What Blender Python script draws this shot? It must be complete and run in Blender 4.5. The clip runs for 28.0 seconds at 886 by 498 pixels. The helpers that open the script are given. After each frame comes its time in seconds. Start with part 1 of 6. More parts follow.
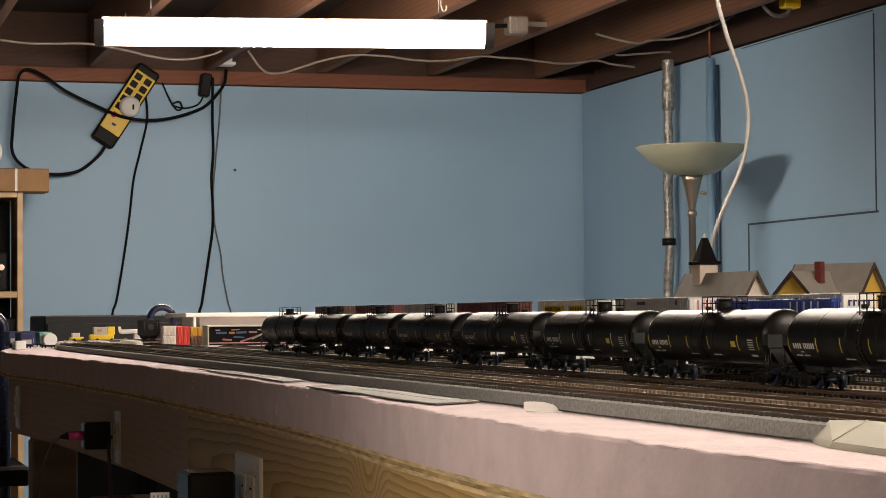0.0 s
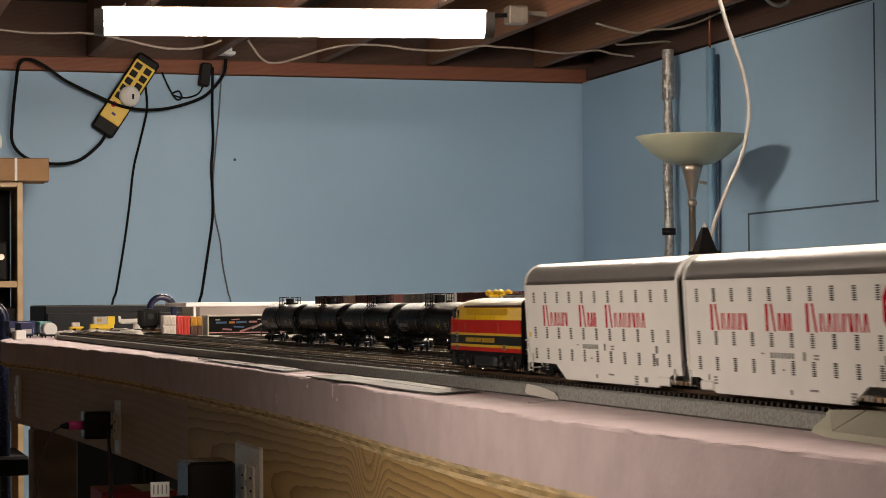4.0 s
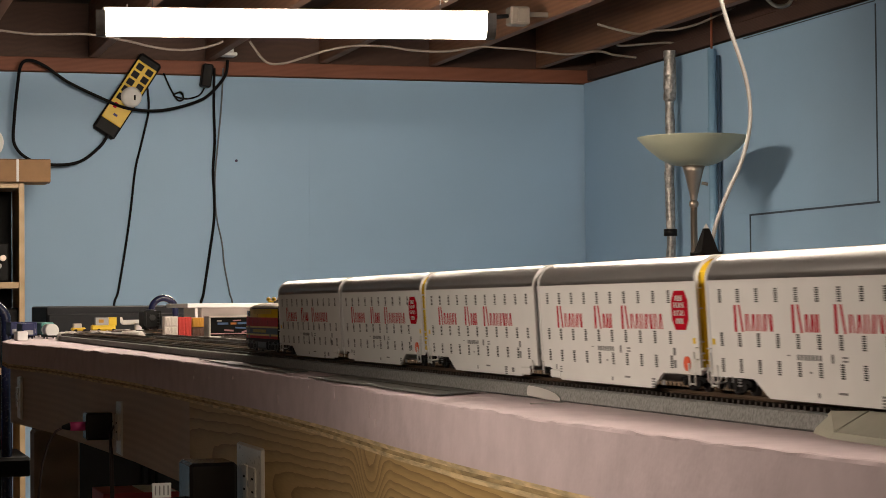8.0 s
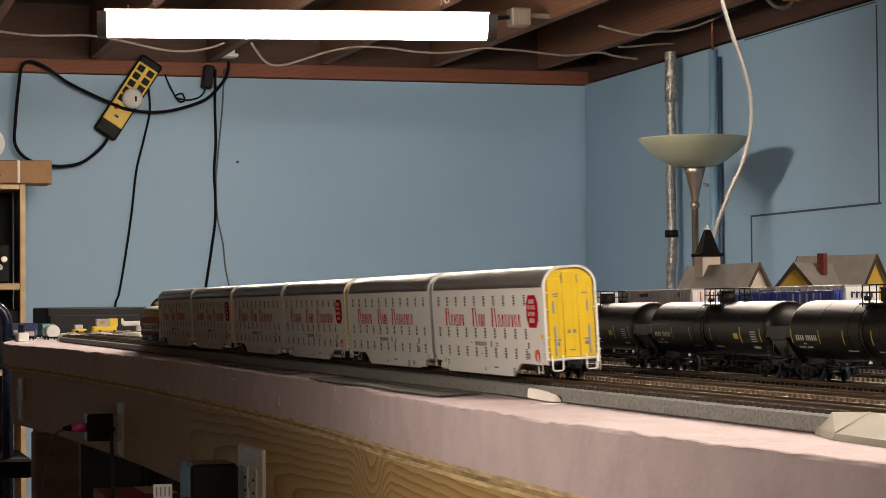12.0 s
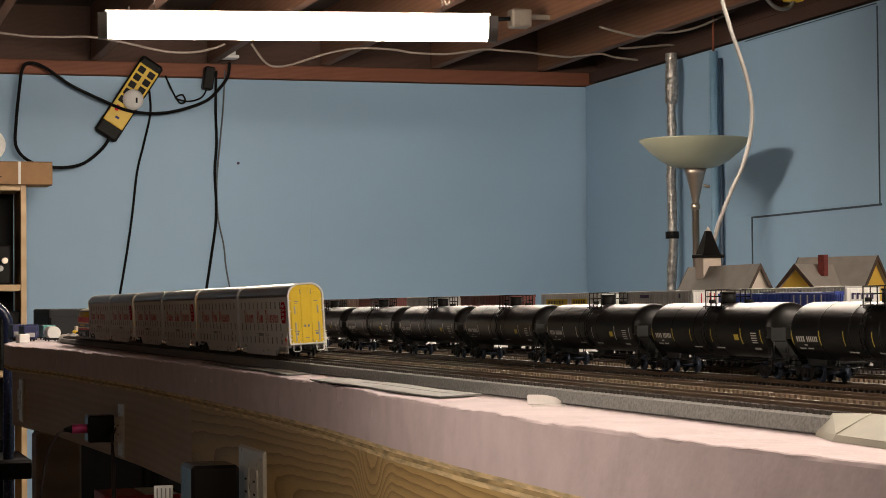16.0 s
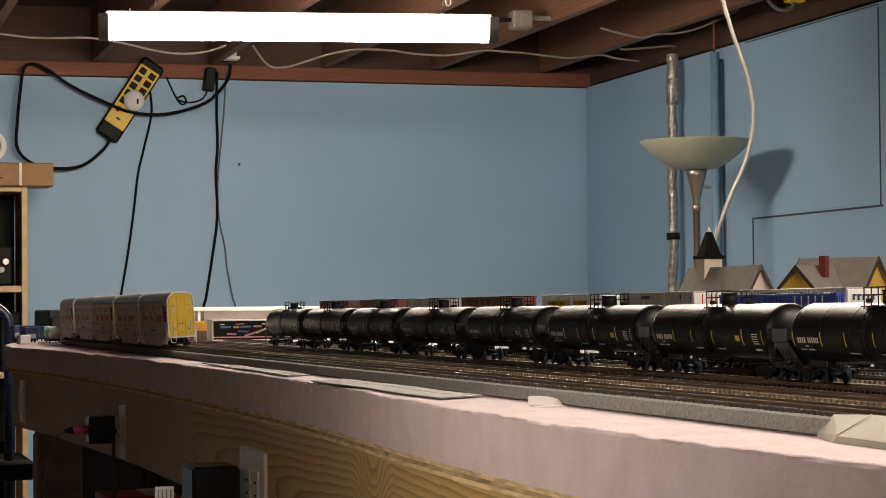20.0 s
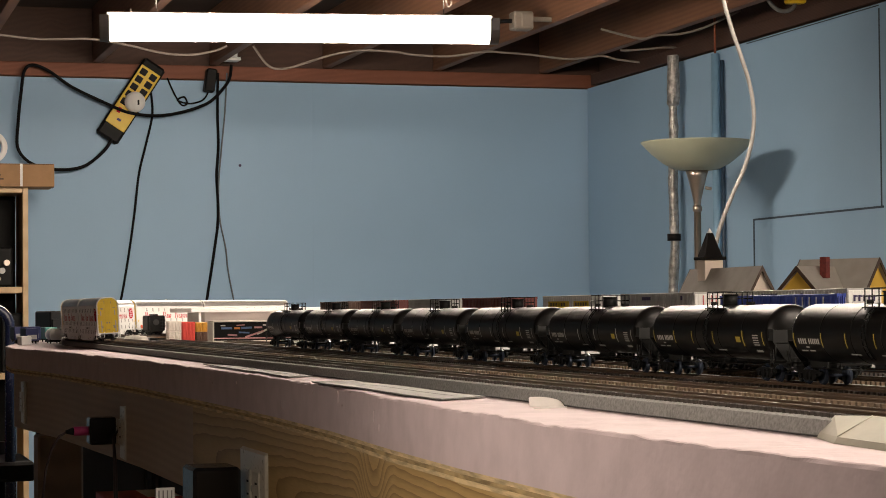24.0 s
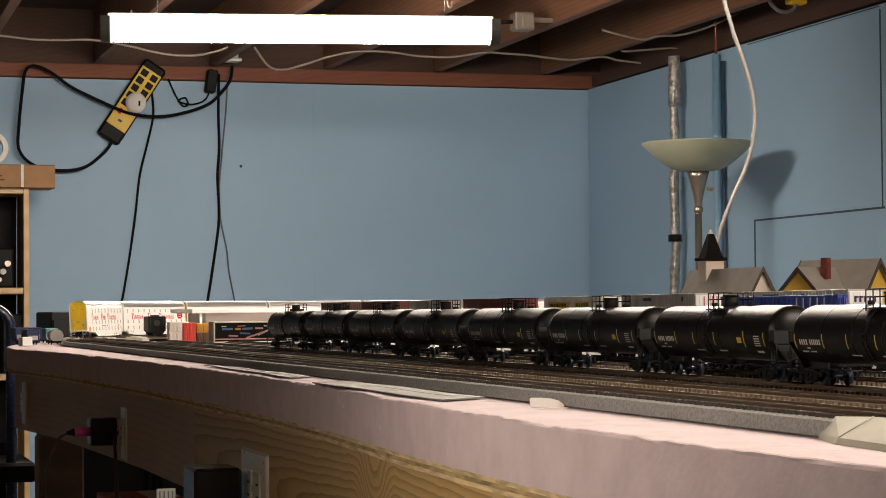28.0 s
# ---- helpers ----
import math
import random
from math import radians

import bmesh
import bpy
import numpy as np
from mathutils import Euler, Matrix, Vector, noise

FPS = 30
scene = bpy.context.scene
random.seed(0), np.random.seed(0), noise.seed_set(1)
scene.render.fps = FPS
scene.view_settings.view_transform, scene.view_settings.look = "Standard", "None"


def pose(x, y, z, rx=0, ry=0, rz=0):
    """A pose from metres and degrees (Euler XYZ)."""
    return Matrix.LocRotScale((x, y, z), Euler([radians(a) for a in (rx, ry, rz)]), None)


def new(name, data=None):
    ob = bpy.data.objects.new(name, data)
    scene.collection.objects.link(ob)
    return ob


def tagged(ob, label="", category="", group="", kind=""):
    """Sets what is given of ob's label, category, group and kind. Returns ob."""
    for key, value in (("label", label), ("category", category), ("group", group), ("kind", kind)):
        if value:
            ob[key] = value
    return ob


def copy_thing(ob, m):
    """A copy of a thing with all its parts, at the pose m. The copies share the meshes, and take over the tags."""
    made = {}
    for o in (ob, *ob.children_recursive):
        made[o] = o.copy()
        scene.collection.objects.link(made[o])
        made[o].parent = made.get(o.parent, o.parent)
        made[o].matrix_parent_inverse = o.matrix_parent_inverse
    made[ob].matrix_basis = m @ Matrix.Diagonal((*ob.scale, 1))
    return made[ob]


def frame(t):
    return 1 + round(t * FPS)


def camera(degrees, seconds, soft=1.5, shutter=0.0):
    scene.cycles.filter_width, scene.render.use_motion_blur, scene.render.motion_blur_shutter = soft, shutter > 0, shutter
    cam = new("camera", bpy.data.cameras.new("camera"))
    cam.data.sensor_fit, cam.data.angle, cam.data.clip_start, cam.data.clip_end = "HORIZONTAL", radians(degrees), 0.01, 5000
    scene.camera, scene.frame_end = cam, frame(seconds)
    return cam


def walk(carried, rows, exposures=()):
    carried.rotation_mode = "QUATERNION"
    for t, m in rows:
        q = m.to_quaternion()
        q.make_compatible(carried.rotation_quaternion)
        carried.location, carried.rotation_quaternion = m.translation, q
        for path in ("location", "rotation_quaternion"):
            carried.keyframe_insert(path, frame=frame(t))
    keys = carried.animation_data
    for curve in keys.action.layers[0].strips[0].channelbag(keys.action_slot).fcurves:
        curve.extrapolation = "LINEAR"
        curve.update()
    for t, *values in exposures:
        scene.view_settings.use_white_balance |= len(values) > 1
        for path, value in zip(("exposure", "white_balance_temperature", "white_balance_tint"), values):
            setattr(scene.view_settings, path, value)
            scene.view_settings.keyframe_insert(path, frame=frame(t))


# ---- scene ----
F = 3750.0
cam = camera(math.degrees(2 * math.atan(784 / F)), 28.0, 0.9, 0.5)
EYE = (0.0, 0.0, 1.15)
YAW, LEAN = 16.5, -0.5          # degrees right of the room's long axis, and roll


def aim(dx, dy):
    """The camera's pose for a small pan dx and tilt dy, in thousandths of its focal length times 3.75."""
    yaw = YAW - math.degrees(math.atan(dx / F))
    pitch = math.degrees(math.atan((109.0 + dy) / F))
    return pose(*EYE, 0, 0, -yaw) @ pose(0, 0, 0, 90 + pitch) @ pose(0, 0, 0, 0, 0, LEAN)


SWAY = [(0, -10.7, 6.7), (0.5, -7.1, 4.6), (1, -6.2, 1.6), (1.5, -6.2, -2.4), (2, -6.5, -6.1), (2.5, -6.6, -9.6),
        (3, -9.2, -10.9), (3.5, -10.9, -11.6), (5.5, -9.2, -11.7), (6.5, -8.9, -11.3), (8, -7.8, -9.9), (10, -7.3, -9.1),
        (12, -5.9, -7.7), (14.5, -5.2, -6.1), (16, -4.7, -5.4), (18, -3.6, -4.1), (20, -3.0, -3.4), (21.5, -2.0, -2.4),
        (24, -1.6, -1.5), (26, -0.6, -0.8), (28, 0, 0)]
walk(cam, [(t, aim(dx, dy)) for t, dx, dy in SWAY])

# ---- light ----
world = bpy.data.worlds.new("world")
scene.world = world
world.use_nodes = True
world.node_tree.nodes["Background"].inputs[0].default_value = (0.5, 0.6, 0.7, 1)
world.node_tree.nodes["Background"].inputs[1].default_value = 0.02
scene.view_settings.exposure = 0.0
LAMP_GLOW = 104.0      # the tube lamp over the far end
LAMP_GLOW_MID = 99.0  # its twin over the table
FILL_GLOW_NEAR = 15.8   # an unseen short fill tube, added low beside the camera
LAMP_GLOW_BACK = 89.0   # another twin over the near end

# ---- mesh tools ----


class Shape:
    """Collects vertices and faces of one mesh."""

    def __init__(self):
        self.v, self.f, self.s = [], [], []

    def add(self, verts, faces, smooth=False):
        n = len(self.v)
        self.v += [tuple(p) for p in verts]
        self.f += [tuple(i + n for i in q) for q in faces]
        self.s += [smooth] * len(faces)
        return self

    def box(self, x, y, z, sx, sy, sz, c=0.0, m=None):
        """A box with its middle at x, y, z; c: chamfer."""
        hx, hy, hz = sx / 2, sy / 2, sz / 2
        if c <= 0:
            vs = [Vector((x + a * hx, y + b * hy, z + d * hz)) for a in (-1, 1) for b in (-1, 1) for d in (-1, 1)]
            fs = [(0, 1, 3, 2), (4, 6, 7, 5), (0, 4, 5, 1), (2, 3, 7, 6), (0, 2, 6, 4), (1, 5, 7, 3)]
        else:
            c = min(c, 0.45 * min(sx, sy, sz))
            vs, idx = [], {}
            for a in (-1, 1):
                for b in (-1, 1):
                    for d in (-1, 1):
                        for k, q in enumerate(((hx, hy - c, hz - c), (hx - c, hy, hz - c), (hx - c, hy - c, hz))):
                            idx[a, b, d, k] = len(vs)
                            vs.append(Vector((x + a * q[0], y + b * q[1], z + d * q[2])))
            fs = []
            for e in (-1, 1):
                fs.append([idx[e, b, d, 0] for b, d in ((-1, -1), (1, -1), (1, 1), (-1, 1))])
                fs.append([idx[a, e, d, 1] for a, d in ((-1, -1), (1, -1), (1, 1), (-1, 1))])
                fs.append([idx[a, b, e, 2] for a, b in ((-1, -1), (1, -1), (1, 1), (-1, 1))])
                for g in (-1, 1):
                    fs.append([idx[e, g, -1, 0], idx[e, g, 1, 0], idx[e, g, 1, 1], idx[e, g, -1, 1]])
                    fs.append([idx[e, -1, g, 0], idx[e, 1, g, 0], idx[e, 1, g, 2], idx[e, -1, g, 2]])
                    fs.append([idx[-1, e, g, 1], idx[1, e, g, 1], idx[1, e, g, 2], idx[-1, e, g, 2]])
                    for h in (-1, 1):
                        fs.append([idx[e, g, h, 0], idx[e, g, h, 1], idx[e, g, h, 2]])
            mid = Vector((x, y, z))
            out = []
            for q in fs:
                n = (vs[q[1]] - vs[q[0]]).cross(vs[q[2]] - vs[q[0]])
                out.append(q if n.dot(vs[q[0]] + vs[q[2]] - 2 * mid) > 0 else q[::-1])
            fs = out
        if m is not None:
            vs = [m @ p for p in vs]
        return self.add(vs, fs)

    def tube(self, pts, r, n=8, caps=True, close=False):
        """A round rod along pts; r: a radius or one for each point."""
        pts = [Vector(p) for p in pts]
        rs = r if isinstance(r, (list, tuple)) else [r] * len(pts)
        vs, fs, side = [], [], None
        for i, p in enumerate(pts):
            a, b = pts[max(i - 1, 0)], pts[min(i + 1, len(pts) - 1)]
            if close:
                a, b = pts[i - 1], pts[(i + 1) % len(pts)]
            d = (b - a).normalized()
            if side is None:
                side = d.orthogonal().normalized()
            side = (side - d * side.dot(d)).normalized()
            up = d.cross(side)
            for k in range(n):
                w = 2 * math.pi * k / n
                vs.append(p + rs[i] * (math.cos(w) * side + math.sin(w) * up))
        m = len(pts)
        for i in range(m if close else m - 1):
            j = (i + 1) % m
            for k in range(n):
                l = (k + 1) % n
                fs.append((i * n + k, i * n + l, j * n + l, j * n + k))
        self.add(vs, fs, True)
        if caps and not close:
            b = len(self.v) - len(vs)
            self.f += [tuple(b + k for k in reversed(range(n))), tuple(b + (m - 1) * n + k for k in range(n))]
            self.s += [False, False]
        return self

    def cyl(self, a, b, r, n=16, r2=None):
        return self.tube([a, b], [r, r if r2 is None else r2], n)

    def lathe(self, prof, n=24, axis="z", at=(0, 0, 0), smooth=True):
        """Turns (radius, height) pairs about an axis."""
        vs, fs = [], []
        for r, h in prof:
            for k in range(n):
                w = 2 * math.pi * k / n
                p = {"z": (r * math.cos(w), r * math.sin(w), h), "y": (r * math.sin(w), h, r * math.cos(w)),
                     "x": (h, r * math.cos(w), r * math.sin(w))}[axis]
                vs.append(Vector(p) + Vector(at))
        for i in range(len(prof) - 1):
            for k in range(n):
                l = (k + 1) % n
                fs.append((i * n + k, i * n + l, (i + 1) * n + l, (i + 1) * n + k))
        return self.add(vs, fs, smooth)

    def prism(self, poly, axis, a, b, smooth=False):
        """A flat outline swept along an axis from a to b. The outline's pairs are (y, z) for x, (x, z) for y, (x, y) for z."""
        n = len(poly)

        def at(p, h):
            return {"x": (h, p[0], p[1]), "y": (p[0], h, p[1]), "z": (p[0], p[1], h)}[axis]

        vs = [at(p, a) for p in poly] + [at(p, b) for p in poly]
        area = sum(poly[i - 1][0] * poly[i][1] - poly[i][0] * poly[i - 1][1] for i in range(n))
        if axis == "y":
            area = -area
        fs = [(i, (i + 1) % n, n + (i + 1) % n, n + i) for i in range(n)]
        caps = [tuple(reversed(range(n))), tuple(range(n, 2 * n))]
        if (area < 0) != (b < a):
            fs, caps = [q[::-1] for q in fs], [q[::-1] for q in caps]
        self.add(vs, fs, smooth)
        return self.add(vs, caps)

    def mesh(self, name, material=None):
        me = bpy.data.meshes.new(name)
        me.from_pydata(self.v, [], self.f)
        me.polygons.foreach_set("use_smooth", self.s)
        for m in (material if isinstance(material, (list, tuple)) else [material]):
            if m:
                me.materials.append(m)
        me.update()
        return me


def part(name, shape, material, parent=None, label="", m=None):
    """One mesh object, under a thing or a part."""
    me = shape.mesh(name, material) if isinstance(shape, Shape) else shape
    ob = new(name, me)
    ob.parent = parent
    if m is not None:
        ob.matrix_basis = m
    if label:
        tagged(ob, label)
    return ob


def thing(name, label, category, m=None, group="", kind=""):
    """An empty at a thing's base."""
    ob = new(name)
    ob.empty_display_size = 0.02
    if m is not None:
        ob.matrix_basis = m
    return tagged(ob, label, category, group, kind)


def single(name, shape, material, label, category, m=None, group="", kind=""):
    """A thing of one mesh."""
    return tagged(part(name, shape, material, None, "", m), label, category, group, kind)


# ---- materials ----


def mat(name, color, rough=0.6, metal=0.0, var=0.15, scale=20.0, bump=0.1, bump_scale=200.0, dark=None, spec=0.5, coat=0.0, stretch=(1, 1, 1), rand=0.0, rough_var=0.09):
    """A surface with two scales of variation: broad stains (scale) and fine grain with relief (bump_scale)."""
    ma = bpy.data.materials.new(name)
    ma.use_nodes = True
    nt = ma.node_tree
    bs = nt.nodes["Principled BSDF"]
    bs.inputs["Metallic"].default_value = metal
    bs.inputs["Specular IOR Level"].default_value = spec
    bs.inputs["Coat Weight"].default_value = coat
    tc = nt.nodes.new("ShaderNodeTexCoord")
    mp = nt.nodes.new("ShaderNodeMapping")
    mp.inputs["Scale"].default_value = stretch
    nt.links.new(tc.outputs["Object"], mp.inputs[0])
    big, fine = nt.nodes.new("ShaderNodeTexNoise"), nt.nodes.new("ShaderNodeTexNoise")
    for nz, sc, de in ((big, scale, 4), (fine, bump_scale, 2)):
        nz.inputs["Scale"].default_value = sc
        nz.inputs["Detail"].default_value = de
        nt.links.new(mp.outputs[0], nz.inputs["Vector"])
    mix = nt.nodes.new("ShaderNodeMix")
    mix.data_type = "RGBA"
    low = dark or tuple(c * (1 - 2 * var) for c in color)
    mix.inputs["A"].default_value = (*[max(c, 0) for c in low], 1)
    mix.inputs["B"].default_value = (*color, 1)
    ramp = nt.nodes.new("ShaderNodeMapRange")
    ramp.inputs["From Min"].default_value, ramp.inputs["From Max"].default_value = 0.3, 0.62
    nt.links.new(big.outputs["Fac"], ramp.inputs["Value"])
    nt.links.new(ramp.outputs[0], mix.inputs["Factor"])
    last = mix.outputs["Result"]
    if rand:
        oi, hs, ml = nt.nodes.new("ShaderNodeObjectInfo"), nt.nodes.new("ShaderNodeHueSaturation"), nt.nodes.new("ShaderNodeMapRange")
        ml.inputs["To Min"].default_value, ml.inputs["To Max"].default_value = 1 - rand, 1 + rand
        nt.links.new(oi.outputs["Random"], ml.inputs["Value"])
        nt.links.new(ml.outputs[0], hs.inputs["Value"])
        nt.links.new(last, hs.inputs["Color"])
        last = hs.outputs["Color"]
    nt.links.new(last, bs.inputs["Base Color"])
    rr = nt.nodes.new("ShaderNodeMapRange")
    rr.inputs["To Min"].default_value, rr.inputs["To Max"].default_value = max(rough - rough_var, 0.02), min(rough + rough_var, 1)
    nt.links.new(fine.outputs["Fac"], rr.inputs["Value"])
    nt.links.new(rr.outputs[0], bs.inputs["Roughness"])
    if bump:
        bp = nt.nodes.new("ShaderNodeBump")
        bp.inputs["Strength"].default_value = bump
        bp.inputs["Distance"].default_value = 0.3 / bump_scale
        nt.links.new(fine.outputs["Fac"], bp.inputs["Height"])
        nt.links.new(bp.outputs[0], bs.inputs["Normal"])
    return ma


def wood(name, light, dark, ring, along="y", rough=0.6, wobble=4.0, bump=0.25, twist=0.0):
    """Sawn wood: growth rings drawn out along one axis, with wavy late wood and fine pores."""
    ma = bpy.data.materials.new(name)
    ma.use_nodes = True
    nt = ma.node_tree
    bs = nt.nodes["Principled BSDF"]
    tc, mp = nt.nodes.new("ShaderNodeTexCoord"), nt.nodes.new("ShaderNodeMapping")
    k = {"x": 0, "y": 1, "z": 2}[along]
    sc = [1.0, 1.0, 1.0]
    sc[k] = 0.12
    mp.inputs["Scale"].default_value = sc
    mp.inputs["Rotation"].default_value = (twist, 0, 0)
    bend, off, add = nt.nodes.new("ShaderNodeTexNoise"), nt.nodes.new("ShaderNodeVectorMath"), nt.nodes.new("ShaderNodeVectorMath")
    bend.inputs["Scale"].default_value, bend.inputs["Detail"].default_value = 6.0, 1.0
    off.operation, off.inputs[1].default_value = "MULTIPLY", (0.022, 0.022, 0.022)
    squash = nt.nodes.new("ShaderNodeMapping")
    sq = [1.0, 1.0, 1.0]
    sq[k] = 0.30
    squash.inputs["Scale"].default_value = sq
    nt.links.new(tc.outputs["Object"], squash.inputs[0])
    nt.links.new(squash.outputs[0], bend.inputs["Vector"])
    nt.links.new(bend.outputs["Color"], off.inputs[0])
    nt.links.new(tc.outputs["Object"], add.inputs[0])
    nt.links.new(off.outputs[0], add.inputs[1])
    nt.links.new(add.outputs[0], mp.inputs[0])
    wv = nt.nodes.new("ShaderNodeTexWave")
    wv.wave_type, wv.bands_direction = "BANDS", "DIAGONAL" if along == "y" else "Z"
    if along == "y":
        wv.bands_direction = "Z"
    wv.inputs["Scale"].default_value = ring
    wv.inputs["Distortion"].default_value = wobble
    wv.inputs["Detail"].default_value = 2.5
    wv.inputs["Detail Scale"].default_value = 0.25
    nt.links.new(mp.outputs[0], wv.inputs["Vector"])
    nz = nt.nodes.new("ShaderNodeTexNoise")
    nz.inputs["Scale"].default_value = ring * 12
    nz.inputs["Detail"].default_value = 3
    nt.links.new(mp.outputs[0], nz.inputs["Vector"])
    big = nt.nodes.new("ShaderNodeTexNoise")
    big.inputs["Scale"].default_value = 5
    nt.links.new(tc.outputs["Object"], big.inputs["Vector"])
    a = nt.nodes.new("ShaderNodeMath")
    a.operation = "MULTIPLY_ADD"
    a.inputs[1].default_value, a.inputs[2].default_value = 0.75, 0.0
    nt.links.new(wv.outputs["Fac"], a.inputs[0])
    b = nt.nodes.new("ShaderNodeMath")
    b.operation = "MULTIPLY_ADD"
    b.inputs[1].default_value = 0.4
    nt.links.new(nz.outputs["Fac"], b.inputs[0])
    nt.links.new(a.outputs[0], b.inputs[2])
    mix = nt.nodes.new("ShaderNodeMix")
    mix.data_type = "RGBA"
    mix.inputs["A"].default_value, mix.inputs["B"].default_value = (*light, 1), (*dark, 1)
    nt.links.new(b.outputs[0], mix.inputs["Factor"])
    mul = nt.nodes.new("ShaderNodeMix")
    mul.data_type, mul.blend_type = "RGBA", "MULTIPLY"
    mul.inputs["Factor"].default_value = 0.35
    nt.links.new(mix.outputs["Result"], mul.inputs["A"])
    nt.links.new(big.outputs["Fac"], mul.inputs["B"])
    nt.links.new(mul.outputs["Result"], bs.inputs["Base Color"])
    bs.inputs["Roughness"].default_value = rough
    bp = nt.nodes.new("ShaderNodeBump")
    bp.inputs["Strength"].default_value, bp.inputs["Distance"].default_value = bump, 0.001
    nt.links.new(b.outputs[0], bp.inputs["Height"])
    nt.links.new(bp.outputs[0], bs.inputs["Normal"])
    return ma


def flat_sawn(name, light, dark):
    """Pine board sawn flat: rings cut at a low slant give nested arches, with a knot."""
    ma = bpy.data.materials.new(name)
    ma.use_nodes = True
    nt = ma.node_tree
    bs = nt.nodes["Principled BSDF"]
    tc, mp = nt.nodes.new("ShaderNodeTexCoord"), nt.nodes.new("ShaderNodeMapping")
    mp.vector_type = "TEXTURE"
    mp.inputs["Location"].default_value = (0.384, 1.30, 0.985)
    mp.inputs["Rotation"].default_value = (math.radians(1.2), 0, math.radians(2.2))
    nt.links.new(tc.outputs["Object"], mp.inputs[0])
    # the grain swerves round a knot
    knot = nt.nodes.new("ShaderNodeVectorMath")
    knot.operation, knot.inputs[1].default_value = "DISTANCE", (0.384, 1.455, 1.005)
    nt.links.new(tc.outputs["Object"], knot.inputs[0])
    kr = nt.nodes.new("ShaderNodeMapRange")
    kr.interpolation_type = "SMOOTHERSTEP"
    for key, v in (("From Min", 0.0), ("From Max", 0.085), ("To Min", 0.030), ("To Max", 0.0)):
        kr.inputs[key].default_value = v
    nt.links.new(knot.outputs["Value"], kr.inputs["Value"])
    bend, off = nt.nodes.new("ShaderNodeTexNoise"), nt.nodes.new("ShaderNodeVectorMath")
    squash = nt.nodes.new("ShaderNodeMapping")
    squash.inputs["Scale"].default_value = (1, 0.12, 1)
    nt.links.new(tc.outputs["Object"], squash.inputs[0])
    nt.links.new(squash.outputs[0], bend.inputs["Vector"])
    bend.inputs["Scale"].default_value, bend.inputs["Detail"].default_value = 22.0, 3.0
    off.operation, off.inputs[1].default_value = "MULTIPLY", (0.006, 0.0, 0.011)
    nt.links.new(bend.outputs["Color"], off.inputs[0])
    add, add2 = nt.nodes.new("ShaderNodeVectorMath"), nt.nodes.new("ShaderNodeVectorMath")
    cb = nt.nodes.new("ShaderNodeCombineXYZ")
    nt.links.new(kr.outputs[0], cb.inputs["Z"])
    nt.links.new(mp.outputs[0], add.inputs[0])
    nt.links.new(off.outputs[0], add.inputs[1])
    nt.links.new(add.outputs[0], add2.inputs[0])
    nt.links.new(cb.outputs[0], add2.inputs[1])
    wv = nt.nodes.new("ShaderNodeTexWave")
    wv.wave_type, wv.rings_direction, wv.wave_profile = "RINGS", "Y", "SAW"
    wv.inputs["Scale"].default_value, wv.inputs["Distortion"].default_value = 54.0, 1.6
    wv.inputs["Detail"].default_value, wv.inputs["Detail Scale"].default_value = 3.0, 0.6
    nt.links.new(add2.outputs[0], wv.inputs["Vector"])
    shape_ = nt.nodes.new("ShaderNodeMath")
    shape_.operation, shape_.inputs[1].default_value = "POWER", 2.2
    nt.links.new(wv.outputs["Fac"], shape_.inputs[0])
    pore, pm = nt.nodes.new("ShaderNodeTexNoise"), nt.nodes.new("ShaderNodeMapping")
    pm.inputs["Scale"].default_value = (1, 0.05, 1)
    pore.inputs["Scale"].default_value, pore.inputs["Detail"].default_value = 700.0, 3.0
    nt.links.new(tc.outputs["Object"], pm.inputs[0])
    nt.links.new(pm.outputs[0], pore.inputs["Vector"])
    mixf = nt.nodes.new("ShaderNodeMath")
    mixf.operation, mixf.inputs[1].default_value = "MULTIPLY_ADD", 0.45
    nt.links.new(pore.outputs["Fac"], mixf.inputs[0])
    sc = nt.nodes.new("ShaderNodeMath")
    sc.operation, sc.inputs[1].default_value = "MULTIPLY", 0.72
    nt.links.new(shape_.outputs[0], sc.inputs[0])
    nt.links.new(sc.outputs[0], mixf.inputs[2])
    mix = nt.nodes.new("ShaderNodeMix")
    mix.data_type = "RGBA"
    mix.inputs["A"].default_value, mix.inputs["B"].default_value = (*light, 1), (*dark, 1)
    nt.links.new(mixf.outputs[0], mix.inputs["Factor"])
    nt.links.new(mix.outputs["Result"], bs.inputs["Base Color"])
    bs.inputs["Roughness"].default_value = 0.5
    bp = nt.nodes.new("ShaderNodeBump")
    bp.inputs["Strength"].default_value, bp.inputs["Distance"].default_value = 0.3, 0.0008
    nt.links.new(mixf.outputs[0], bp.inputs["Height"])
    nt.links.new(bp.outputs[0], bs.inputs["Normal"])
    return ma


def glow(name, color, strength):
    ma = bpy.data.materials.new(name)
    ma.use_nodes = True
    bs = ma.node_tree.nodes["Principled BSDF"]
    bs.inputs["Base Color"].default_value = (0.9, 0.9, 0.9, 1)
    bs.inputs["Emission Color"].default_value = (*color, 1)
    bs.inputs["Emission Strength"].default_value = strength
    return ma


